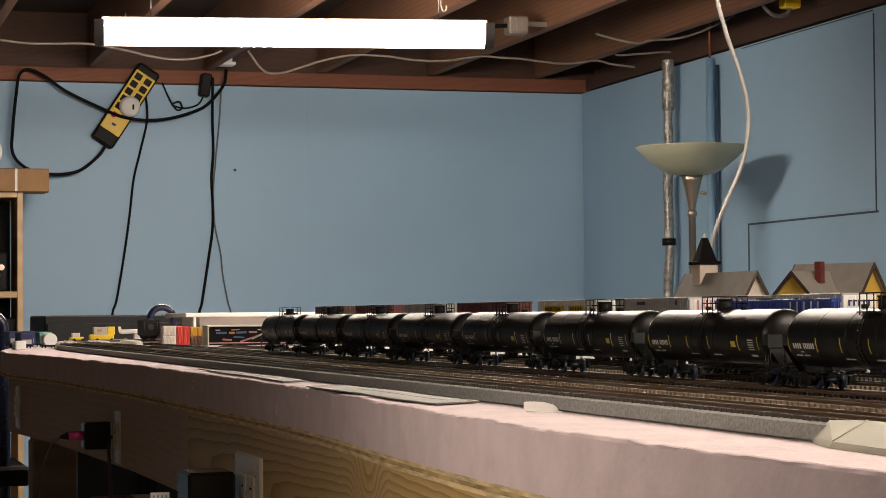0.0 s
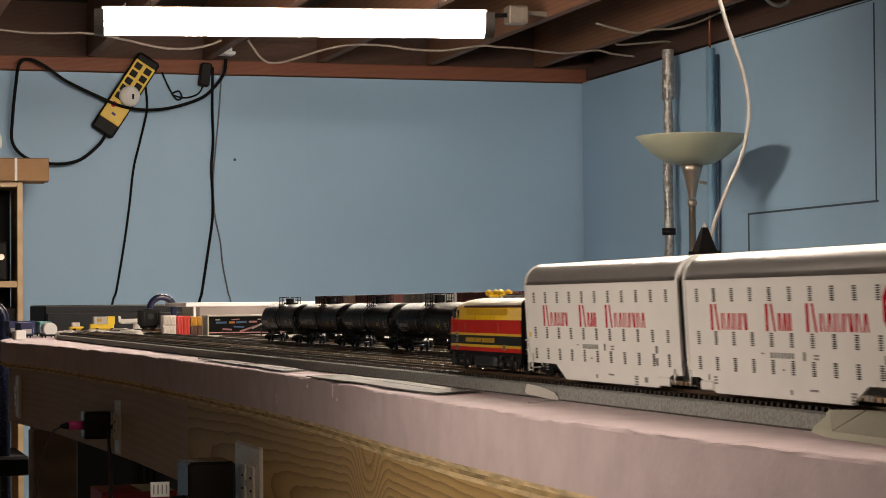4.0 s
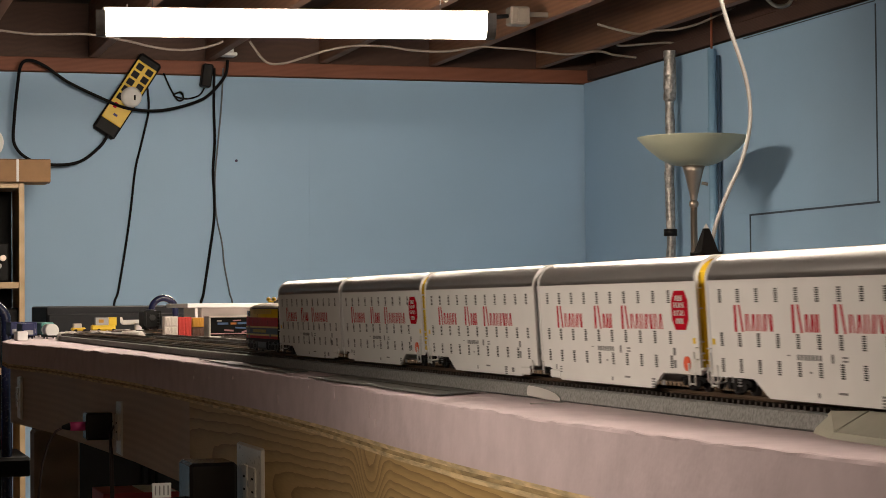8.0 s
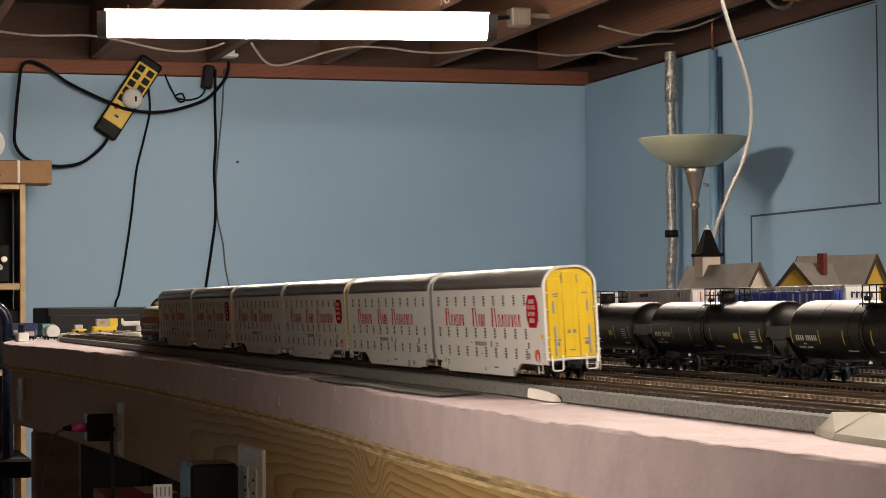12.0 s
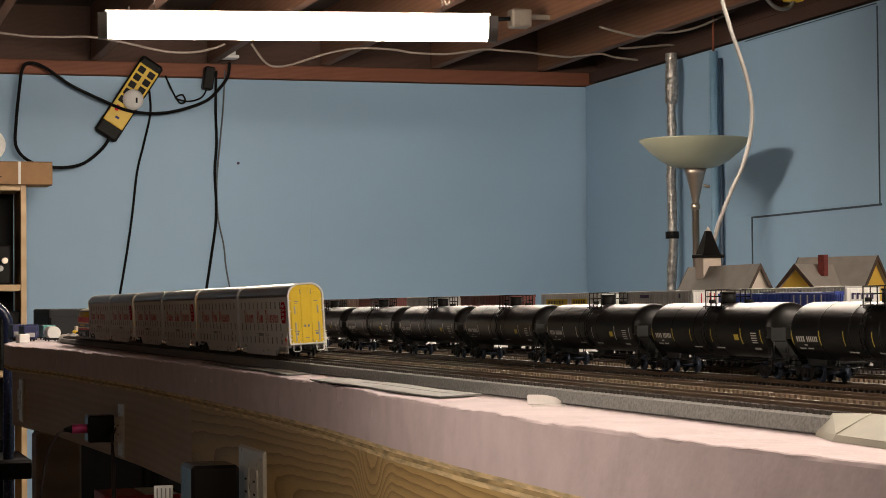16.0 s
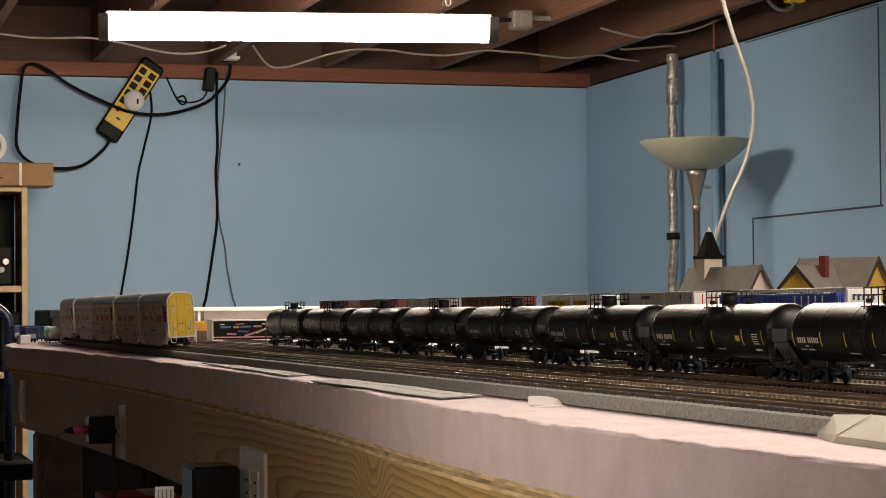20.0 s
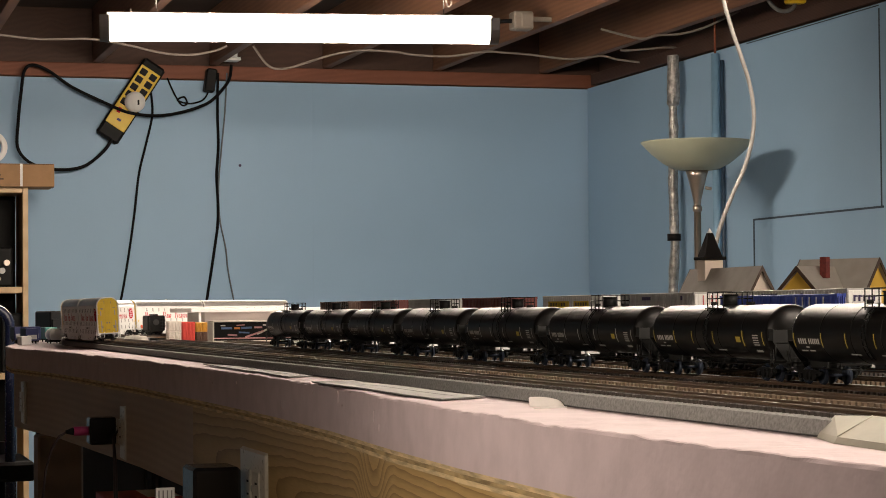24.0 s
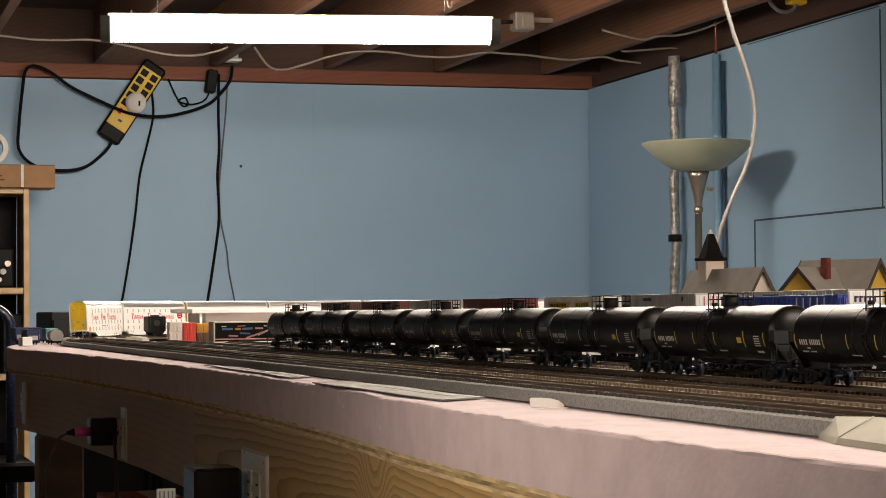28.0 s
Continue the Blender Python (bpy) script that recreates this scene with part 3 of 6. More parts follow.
def autorack(rear):
    """Half of an articulated auto carrier. The outer end, with doors, is at the rear or the front."""
    t = thing("autorack_car", "white auto carrier with silver roof and " + ("red emblem, yellow end doors" if rear else "red lettering, yellow end doors"), "railway car", None, "cars of the white train")
    L, h = HALF_L / 2, CAR_W / 2
    o = -1 if rear else 1                       # where the outer end lies along y
    # body side shells with the deep belly between the trucks
    body = Shape()
    prof = [(o * L, 0.0100), (o * (L - 0.050), 0.0100), (o * (L - 0.067), 0.0012), (-o * (L - 0.034), 0.0012), (-o * (L - 0.022), 0.0060), (-o * (L - 0.014), 0.0085), (-o * L, 0.0085), (-o * L, 0.0580), (o * L, 0.0580)]
    for sx in (-1, 1):
        side = Shape().prism(prof, "x", sx * (h - 0.0012), sx * h)
        part("top_rail", Shape().box(sx * (h + 0.0002), 0, 0.0576, 0.0006, 2 * L, 0.0010), M["white"], t)
        part("jack_pad", Shape().box(sx * (h + 0.0002), -o * (L - 0.024), 0.0048, 0.0016, 0.016, 0.005, 0.0008), M["white"], t)
        part("side_panel", side, M["white"], t, "white slotted side panel")
    body.box(0, 0, 0.0145, CAR_W - 0.0024, 2 * L - 0.004, 0.002)
    part("floor_pan", body, M["white"], t)
    roof = Shape()
    R = 0.0125
    out = hull(R, CAR_W, 0.0582, CAR_H)
    roof.prism(out, "y", -L + 0.0015, L - 0.0015, True)
    n = 24
    for i in range(n):                           # roof ribs
        y = -L + (i + 0.5) * 2 * L / n
        roof.box(0, y, CAR_H + 0.0001, CAR_W - 2 * R, 0.0016, 0.0006, 0.0002)
    part("roof", roof, M["silver"], t, "brushed silver roof")
    # rounded white rims at both ends
    for e in (-1, 1):
        rim_ = Shape()
        a, c = hull(R + 0.0004, CAR_W + 0.0008, 0.0125, CAR_H + 0.0004, 8), hull(R - 0.0010, CAR_W - 0.0022, 0.0125, CAR_H - 0.0012, 8)
        ya, yb = e * (L - 0.0022), e * (L + 0.0004)
        vs = [(x, y, z) for x, z in a for y in (ya, yb)] + [(x, y, z) for x, z in c for y in (ya, yb)]
        k = len(a)
        fs = []
        for i in range(k - 1):
            fs += [(2 * i, 2 * i + 1, 2 * i + 3, 2 * i + 2), (2 * k + 2 * i, 2 * k + 2 * i + 2, 2 * k + 2 * i + 3, 2 * k + 2 * i + 1),
                   (2 * i + 1, 2 * k + 2 * i + 1, 2 * k + 2 * i + 3, 2 * i + 3), (2 * i, 2 * i + 2, 2 * k + 2 * i + 2, 2 * k + 2 * i)]
        rim_.add(vs, fs)
        part("end_frame", rim_, M["white"], t)
    # inner end: dark bellows; outer end: yellow doors in three leaves
    bel = Shape().prism(hull(R - 0.006, CAR_W - 0.014, 0.012, CAR_H - 0.007), "y", -o * (L - 0.002), -o * (L + 0.0042))
    part("bellows", bel, M["black"], t)
    e = o * (L - 0.0008)
    doors = Shape()
    doors.prism(hull(R - 0.0016, CAR_W - 0.0030, 0.0135, CAR_H - 0.0015, 8), "y", o * (L - 0.006), e)
    part("end_door", doors, M["yellow"], t, "yellow end door")
    for x, w in ((-0.0100, 0.0096), (0, 0.0096), (0.0100, 0.0096)):
        tall = 0.0532 if x == 0 else 0.0490
        leaf = Shape().box(x, e + o * 0.0003, 0.0140 + tall / 2, w, 0.0014, tall, 0.0003)
        leaf.box(x + 0.2 * w, e + o * 0.0010, 0.0140 + tall / 2, 0.0007, 0.0004, tall - 0.004, 0.0001)
        part("door_leaf", leaf, M["yellow"], t)
    for x in (-0.0050, 0.0050):
        part("door_seam", Shape().box(x, e + o * 0.0004, 0.0400, 0.0005, 0.0012, 0.050), M["grey_print"], t)
    for sx in (-1, 1):
        for z in (0.0545, 0.0440, 0.0270, 0.0210, 0.0175):
            part("hinge", Shape().box(sx * (h - 0.0014), e + o * 0.0010, z, 0.0022, 0.0014, 0.0009, 0.0002), M["white"], t)
    for x in (-0.0112, 0.0112):
        part("lock_bar", Shape().box(x, e + o * 0.0012, 0.0455, 0.0012, 0.0012, 0.0075, 0.0002), mat_grey, t, "grey lock bar")
        part("lock_bar", Shape().box(x + 0.0006, e + o * 0.0012, 0.0245, 0.0013, 0.0014, 0.018, 0.0002), mat_grey, t, "grey lock bar")
    for x in (-0.0050, 0.0050):
        part("lock_rod", Shape().cyl((x, e + o * 0.0010, 0.017), (x, e + o * 0.0010, 0.060), 0.0003, 6), M["yellow"], t)
    pr = Shape()
    for x, z, w, hh in ((-0.0095, 0.0535, 0.004, 0.0007), (-0.0095, 0.0520, 0.003, 0.0007), (0.0095, 0.0535, 0.004, 0.0007), (-0.0018, 0.0300, 0.0018, 0.0022), (0.0018, 0.0300, 0.0018, 0.0022),
                        (-0.0095, 0.0250, 0.0045, 0.0008), (0.0095, 0.0250, 0.0045, 0.0008), (-0.0095, 0.0225, 0.0025, 0.0022), (0.0095, 0.0225, 0.0025, 0.0022), (0.0, 0.0185, 0.004, 0.0007)):
        pr.box(x, e + o * 0.0010, z, w, 0.0006, hh)
    tagged(part("door_print", pr, M["grey_print"], t), "", "", "", "stuff")
    # corner ladders, steps, end posts
    for sx in (-1, 1):
        lad = Shape()
        x = sx * (h + 0.0016)
        y = o * (L - 0.004)
        for dy in (0, -o * 0.0075):
            lad.cyl((x, y + dy, 0.0045), (x, y + dy, 0.022 if dy == 0 else 0.016), 0.0005, 6)
        for k in range(2):
            lad.cyl((x, y, 0.0055 + k * 0.005), (x, y - o * 0.0075, 0.0055 + k * 0.005), 0.0005, 6)
        part("ladder", lad, M["white"], t)
        part("grab_iron", Shape().cyl((x, -o * (L - 0.006), 0.004), (x, -o * (L - 0.006), 0.012), 0.0005, 6), M["white"], t)
        for z in (0.018, 0.024):
            part("bracket", Shape().box(x - sx * 0.0006, o * (L - 0.002), z, 0.0022, 0.0022, 0.0007, 0.0002), M["white"], t)
        y = o * (L + 0.003)
        loop = [(sx * h * 0.45, y, 0.0155), (sx * h * 0.45, y, 0.0072), (sx * h * 0.50, y, 0.0062), (sx * h * 0.80, y, 0.0062), (sx * h * 0.85, y, 0.0072), (sx * h * 0.85, y, 0.0155)]
        part("stirrup", Shape().tube(loop, 0.0005, 6), M["white"], t)
    part("end_step", Shape().box(0, o * (L + 0.0005), 0.0130, CAR_W, 0.004, 0.0016, 0.0004), M["white"], t)
    # the punched slots: three rows
    slot = Shape()
    for k in range(7):                          # each slot is a stack of fine louvres
        slot.box(0, 0, -0.0030 + k * 0.0010, 0.0006, 0.0030, 0.00062)
    slot = slot.mesh("vent_slot", M["slot"])
    for sx in (-1, 1):
        for z in (0.0503, 0.0288, 0.0160):
            for i in range(10 if rear else 11):
                y = -o * (L - 0.0160 - i * 0.0212)
                part("vent_slot", slot, None, t, "", pose(sx * h, y, z))
        # lettering in plain slanted bars: three words, each with one tall shape before it
        x = sx * (h + 0.00006)
        d = sx                                       # reading direction along y
        y0 = -d * (L - 0.014)
        for w0, wc, w1, ws, n in ((0.0178, 0.0105, 0.0298, 0.0321, 5), (0.0813, 0.0110, 0.0940, 0.0150, 3), (0.1238, 0.0110, 0.1365, 0.0470, 7)):
            txt = Shape()
            slanted(txt, x, y0 + d * w0, 0.0327, wc, 0.0131, d, 0.0029, 0)
            for k in range(n):
                slanted(txt, x, y0 + d * (w1 + (k + 0.12) * ws / n), 0.0331, ws / n * 0.80, 0.0082, d, 0.0019, k)
            part("lettering", txt, M["red"], t, "red lettering shapes")
        num = Shape()
        bars(num, x, y0 + d * 0.084, 0.0202, 0.026, 0.0026, 7, d, 0.6, 5)
        for k, (yy, zz, w, hh) in enumerate(((0.076, 0.0222, 0.003, 0.0006), (0.120, 0.0215, 0.0022, 0.004), (0.132, 0.0222, 0.005, 0.0008), (0.132, 0.0206, 0.005, 0.0008), (0.012, 0.0090, 0.0015, 0.0030), (0.020, 0.0078, 0.004, 0.0008), (0.020, 0.0062, 0.004, 0.0008), (0.020, 0.0092, 0.004, 0.0008),
                                             (0.098, 0.0148, 0.002, 0.0009), (0.128, 0.0062, 0.008, 0.0010), (0.166, 0.0062, 0.005, 0.0009), (0.166, 0.0048, 0.005, 0.0009), (0.166, 0.0034, 0.005, 0.0009), (0.166, 0.0020, 0.005, 0.0009), (0.180, 0.0048, 0.004, 0.0028), (0.197, 0.0215, 0.003, 0.0040), (0.197, 0.0150, 0.003, 0.0040), (0.105, 0.0046, 0.002, 0.0022))):
            num.box(x, y0 + d * yy, zz, 0.0003, w, hh)
        tagged(part("stencil_print", num, M["grey_print"], t), "", "", "", "stuff")
        if rear == (sx < 0):
            em = Shape()
            yy = -d * -1 * (L - 0.0225)
            q = [(yy + a * 0.0106, 0.0432 + c * 0.0102) for a, c in ((-1, 0.5), (-0.6, 1), (0.6, 1), (1, 0.5), (1, -0.5), (0.6, -1), (-0.6, -1), (-1, -0.5))]
            em.prism(q, "x", sx * h, sx * (h + 0.0004))
            em_ob = part("emblem", em, M["red"], t, "red eight-sided emblem")
            eb = Shape()
            for k, (dz, w) in enumerate(((0.0048, 0.010), (0.0012, 0.015), (-0.0030, 0.014), (-0.0072, 0.010))):
                for q in range(4):
                    slanted(eb, sx * (h + 0.0006), yy - d * w / 2 + d * q * w / 4, 0.0433 + dz, w / 4 * 0.8, 0.0028, d, 0.0007, q + k)
            part("emblem_print", eb, M["white"], em_ob)
        if rear:
            part("brake_wheel", Shape().cyl((sx * h, o * (L - 0.0160), 0.0156), (sx * (h + 0.0010), o * (L - 0.0160), 0.0156), 0.0038, 14), M["orange"], t, "orange-red brake wheel")
        part("yellow_label", Shape().box(sx * h, o * (L - 0.006), 0.0275, 0.0006, 0.0030, 0.0030), M["yellow"], t)
    truck(t, o * (L - 0.022))
    if rear:
        truck(t, -o * (L - 0.004))
    cp = Shape().box(0, o * (L + 0.004), 0.0085, 0.0035, 0.010, 0.0035, 0.0006)
    cp.box(0, o * (L - 0.004), 0.0095, 0.010, 0.012, 0.004, 0.0006)
    part("coupler", cp, M["black"], t)
    return t


mat_grey = mat("grey_metal_bar", (0.45, 0.45, 0.43), 0.4, 0.3, var=0.1)
M["loco_red"] = mat("loco_red_paint", (0.46, 0.018, 0.014), 0.5, var=0.04, scale=40, bump=0.03, bump_scale=500, spec=0.15)
M["loco_yellow"] = mat("loco_yellow_paint", (0.66, 0.41, 0.01), 0.35, var=0.04, scale=40, bump=0.03, bump_scale=500)
M["loco_black"] = mat("loco_black_paint", (0.007, 0.007, 0.007), 0.45, var=0.1, scale=40, bump=0.03, bump_scale=500)
M["loco_roof"] = mat("cream_roof_paint", (0.66, 0.60, 0.46), 0.5, var=0.05, scale=40, bump=0.03)
M["loco_gutter"] = mat("dark_brown_gutter", (0.05, 0.012, 0.010), 0.5, var=0.05)
M["step_grey"] = mat("dull_grey_step", (0.16, 0.15, 0.14), 0.5, var=0.05)
M["loco_line"] = mat("dark_red_seam", (0.30, 0.03, 0.02), 0.5, var=0.05)
M["glass"] = mat("dark_window", (0.02, 0.022, 0.025), 0.08, var=0.0, bump=0.0)
M["lens"] = mat("lamp_lens", (0.85, 0.80, 0.65), 0.15, var=0.0, bump=0.0)
M["loco_frame"] = mat("dull_black_truck_frame", (0.012, 0.012, 0.012), 0.45, var=0.2, scale=120, bump=0.1, bump_scale=700)
M["loco_print"] = mat("dull_yellow_print", (0.42, 0.27, 0.02), 0.5, var=0.05)
M["loco_grille"] = mat("deep_yellow_grille", (0.56, 0.33, 0.01), 0.5, var=0.08, scale=300, bump=0.2, bump_scale=600)
LOCO_L = 0.168


def loco_truck(parent, y):
    """A four-wheel power truck: pierced side frames, springs, journal boxes, brake cylinders."""
    tr = part("truck", Shape().box(0, 0, 0.0085, 0.020, 0.040, 0.004, 0.0006), M["black"], parent, "", pose(0, y, 0))
    for sx in (-1, 1):
        x = sx * 0.0142
        sh = Shape().prism([(-0.0235, 0.0120), (-0.0235, 0.0080), (-0.0195, 0.0035), (-0.0120, 0.0035), (-0.0095, 0.0075), (-0.0065, 0.0080), (-0.0050, 0.0025), (0.0050, 0.0025),
                            (0.0065, 0.0080), (0.0095, 0.0075), (0.0120, 0.0035), (0.0195, 0.0035), (0.0235, 0.0080), (0.0235, 0.0120)], "x", x - 0.0010, x + 0.0010)
        part("side_frame", sh, M["loco_frame"], tr)
        for k in (-1, 1):
            part("journal_box", Shape().box(x + sx * 0.0014, k * 0.0155, 0.0062, 0.0026, 0.0050, 0.0046, 0.0008), M["loco_frame"], tr)
            part("brake_cylinder", Shape().cyl((x + sx * 0.0015, k * 0.0092, 0.0102), (x + sx * 0.0015, k * 0.0145, 0.0108), 0.0017, 10), M["loco_frame"], tr)
        for k in (-0.0028, 0.0, 0.0028):
            part("spring", Shape().cyl((x + sx * 0.0010, k, 0.0032), (x + sx * 0.0010, k, 0.0082), 0.0011, 8), M["loco_frame"], tr)
    for k in (-1, 1):
        sh = Shape()
        for sx in (-1, 1):
            sh.lathe([(0.0001, sx * 0.0088), (0.0035, sx * 0.0086), (0.0060, sx * 0.0090), (0.0060, sx * 0.0076), (0.0066, sx * 0.0074), (0.0066, sx * 0.0069), (0.0001, sx * 0.0069)][::sx], 18, "x")
        sh.cyl((-0.008, 0, 0), (0.008, 0, 0), 0.0011, 8)
        part("wheelset", sh, M["wheel"], tr, "", pose(0, k * 0.0155, 0.0063))
    return tr


def locomotive():
    """A streamlined diesel: bulldog nose, raked cab windows, banded sides, domed roof."""
    t = thing("diesel_locomotive", "yellow, red and black streamlined diesel locomotive", "locomotive")
    L, h = LOCO_L / 2, 0.0180
    top = 0.0500
    bands = ((0.0140, 0.0167, "loco_red"), (0.0167, 0.0185, "loco_yellow"), (0.0185, 0.0246, "loco_black"), (0.0246, 0.0262, "loco_yellow"), (0.0262, 0.0351, "loco_red"))
    nose = ((0.034, 1.0), (0.020, 0.985), (0.011, 0.94), (0.0055, 0.84), (0.0020, 0.64), (0.0, 0.36))
    for a, b, m in bands:
        pts = [(-h, -L)] + [(-h * w, L - d) for d, w in nose] + [(h * w, L - d) for d, w in reversed(nose)] + [(h, -L)]
        part("hull_band", Shape().prism(pts, "z", a, b), M[m], t)
    # upper band: upright sides, then a raked and rounded cab front
    rows, n = [], 9
    for i in range(n):
        u = i / (n - 1)
        z = 0.0351 + 0.0090 * u
        rake = 0.0110 + 0.0075 * u
        line = [(-h * (1 - 0.02 * u), -L)] + [(-h * w * (1 - 0.02 * u), L - rake - d) for d, w in ((0.028, 1.0), (0.014, 0.975), (0.006, 0.90), (0.002, 0.70), (0.0, 0.35))]
        rows.append([(x, y, z) for x, y in line + [(-x, y) for x, y in reversed(line)]])
    k = len(rows[0])
    sh = Shape().add([p for r in rows for p in r], [(i * k + j, (i + 1) * k + j, (i + 1) * k + (j + 1) % k, i * k + (j + 1) % k)[::-1] for i in range(n - 1) for j in range(k)], True)
    part("hull_band", sh, M["loco_yellow"], t, "yellow upper side band")
    # round nose cap in front of the windscreen
    rows = []
    for i in range(8):
        a = i / 7 * math.pi / 2
        rows.append([(-h * w * (1 - 0.12 * math.sin(a)), L - d * (1 - 0.3 * math.sin(a)) - 0.0150 * (1 - math.cos(a)), 0.0351 + 0.0052 * math.sin(a)) for d, w in nose[1:]]
                    + [(h * w * (1 - 0.12 * math.sin(a)), L - d * (1 - 0.3 * math.sin(a)) - 0.0150 * (1 - math.cos(a)), 0.0351 + 0.0052 * math.sin(a)) for d, w in reversed(nose[1:])])
    k = len(rows[0])
    sh = Shape().add([p for r in rows for p in r], [(i * k + j, i * k + j + 1, (i + 1) * k + j + 1, (i + 1) * k + j) for i in range(7) for j in range(k - 1)] + [tuple(7 * k + j for j in range(k))], True)
    part("nose", sh, M["loco_red"], t, "rounded red nose")
    # domed roof that falls to the windscreen
    rows, m_ = [], 12
    ys = [-L, L - 0.060, L - 0.048, L - 0.038, L - 0.030, L - 0.0245, L - 0.0200]
    for y, f in zip(ys, (1.0, 1.0, 0.97, 0.86, 0.64, 0.36, 0.02)):
        w = h if y < L - 0.047 else h * (1 - 0.10 * (y - L + 0.047) / 0.027)
        rows.append([(-w * math.cos(math.pi * q / m_), y, 0.0441 + (top - 0.0441) * f * math.sin(math.pi * q / m_) ** 0.75) for q in range(m_ + 1)])
    k = m_ + 1
    sh = Shape().add([p for r in rows for p in r], [(i * k + j, i * k + j + 1, (i + 1) * k + j + 1, (i + 1) * k + j) for i in range(len(rows) - 1) for j in range(k - 1)] + [tuple(range(k))], True)
    part("roof", sh, M["loco_roof"], t, "pale cream roof")
    for sx in (-1, 1):
        part("gutter", Shape().box(sx * (h + 0.0001), -0.0243, 0.0441, 0.0009, LOCO_L - 0.0487, 0.0014), M["loco_gutter"], t)
    for y in (-0.066, -0.049, -0.032, -0.015):
        fan = part("roof_fan", Shape().cyl((0, y, top - 0.0008), (0, y, top + 0.0016), 0.0066, 20), M["step_grey"], t)
        part("fan_cap", Shape().cyl((0, y, top + 0.0016), (0, y, top + 0.0022), 0.0048, 16), M["loco_black"], fan)
    for y in (L - 0.0585, L - 0.0850):
        sh = Shape().box(0, y, top + 0.0012, 0.0075, 0.0016, 0.0020, 0.0004)
        for sx in (-1, 1):
            sh.tube([(sx * 0.0026, y - 0.0030, top + 0.0034), (sx * 0.0026, y + 0.0015, top + 0.0034), (sx * 0.0026, y + 0.0040, top + 0.0034)], [0.0010, 0.0014, 0.0024], 10)
        part("horn", sh, M["loco_yellow"], t, "yellow horn")
    for sx in (-1, 1):
        for y, w in ((L - 0.0215, 0.0062), (L - 0.0319, 0.0030)):
            part("cab_window", Shape().box(sx * h * (0.975 if w > 0.005 else 0.995), y, 0.0390, 0.0008, w, 0.0056, 0.0003, None), M["glass"], t)
        part("windscreen", Shape().box(0, 0, 0, 0.010, 0.0010, 0.0052, 0.0003), M["glass"], t, "", pose(sx * 0.0066, L - 0.0150, 0.0402, 40, 0, sx * -16))
        for y in (L - 0.0490, L - 0.1216):
            part("porthole", Shape().box(sx * h, y, 0.0302, 0.0006, 0.0024, 0.0052, 0.0003), M["loco_line"], t)
        for y, zs in ((L - 0.0305, (0.0158, 0.0208, 0.0252)), (-L + 0.0326, (0.0172,))):
            for z in zs:
                part("step", Shape().box(sx * (h + 0.0002), y, z, 0.0012, 0.0042, 0.0034, 0.0004), M["step_grey"], t)
        for w0, n in ((0.0, 6), (0.0215, 4), (0.0365, 8)):
            sh = Shape()
            bars(sh, sx * (h + 0.0002), (L - 0.0502) - w0 if sx < 0 else (L - 0.1141) + w0, 0.0200, 0.0034 * n, 0.0030, n, sx, 0.72, n)
            part("lettering", sh, M["loco_print"], t, "yellow lettering bars")
        for y in (0.052, 0.012, -0.030):
            part("door_line", Shape().box(sx * h, y, 0.0300, 0.0003, 0.0003, 0.0180), M["loco_line"], t)
        part("grille", Shape().box(sx * (h + 0.0001), -0.014, 0.0405, 0.0005, 0.088, 0.0042, 0.0001), M["loco_grille"], t, "fine yellow side grille")
    part("headlight", Shape().lathe([(0.0001, 0.0022), (0.0030, 0.0020), (0.0042, 0.0), (0.0042, -0.004)], 18, "y", (0, L + 0.0002, 0.0300)), M["lens"], t)
    sh = Shape().box(0, 0, 0.0125, 2 * h - 0.003, LOCO_L - 0.010, 0.0040, 0.0006)
    sh.prism([(L - 0.002, 0.0142), (L - 0.012, 0.0142), (L - 0.012, 0.0025), (L - 0.005, 0.0025)], "x", -h * 0.8, h * 0.8)
    part("underframe", sh, M["black"], t, "black underframe and pilot")
    part("fuel_tank", Shape().box(0, 0, 0.0075, 2 * h - 0.004, 0.046, 0.0100, 0.0020), M["loco_frame"], t)
    for y in (0.052, -0.052):
        loco_truck(t, y)
    part("end_plate", Shape().prism(hull(0.005, 2 * h - 0.0006, 0.0142, top - 0.0008), "y", -L - 0.0012, -L - 0.0002), M["black"], t, "black rear end plate")
    part("diaphragm", Shape().prism(hull(0.005, 2 * h - 0.006, 0.013, top - 0.003), "y", -L - 0.012, -L), M["black"], t, "black end diaphragm")
    part("coupler", Shape().box(0, -L - 0.008, 0.0085, 0.0035, 0.020, 0.0035, 0.0006), M["black"], t)
    return t


# the train as it stands at the start of the table, from its last car on
PAIR = 0.509
CAR_LEAN = -3.0          # degrees by which the tall cars lean out of the curve
train = []
loco = locomotive()
rear_car, front_car = autorack(True), autorack(False)
for k in range(3):
    for rear, base in ((True, rear_car), (False, front_car)):
        ob = base if k == 0 else copy_thing(base, Matrix.Identity(4))
        train.append((ob, k * PAIR + 0.005 + (0 if rear else HALF_L + 0.0085) + HALF_L / 2, HALF_L))
train.append((loco, 3 * PAIR + 0.008 + LOCO_L / 2, LOCO_L))


def rear_at(t):
    """How far along the line the train's last end stands at t seconds."""
    u = t - 11.0
    early = min(0.006 * (t - 1.1), 0.0105) if t < 3.0 else 0.0105 * math.exp(-0.16 * (t - 3.0) ** 2)      # a short surge
    return 1.044 + early + (0.1870 * u if u < 0 else 0.1858 * u - 0.00035 * u * u)


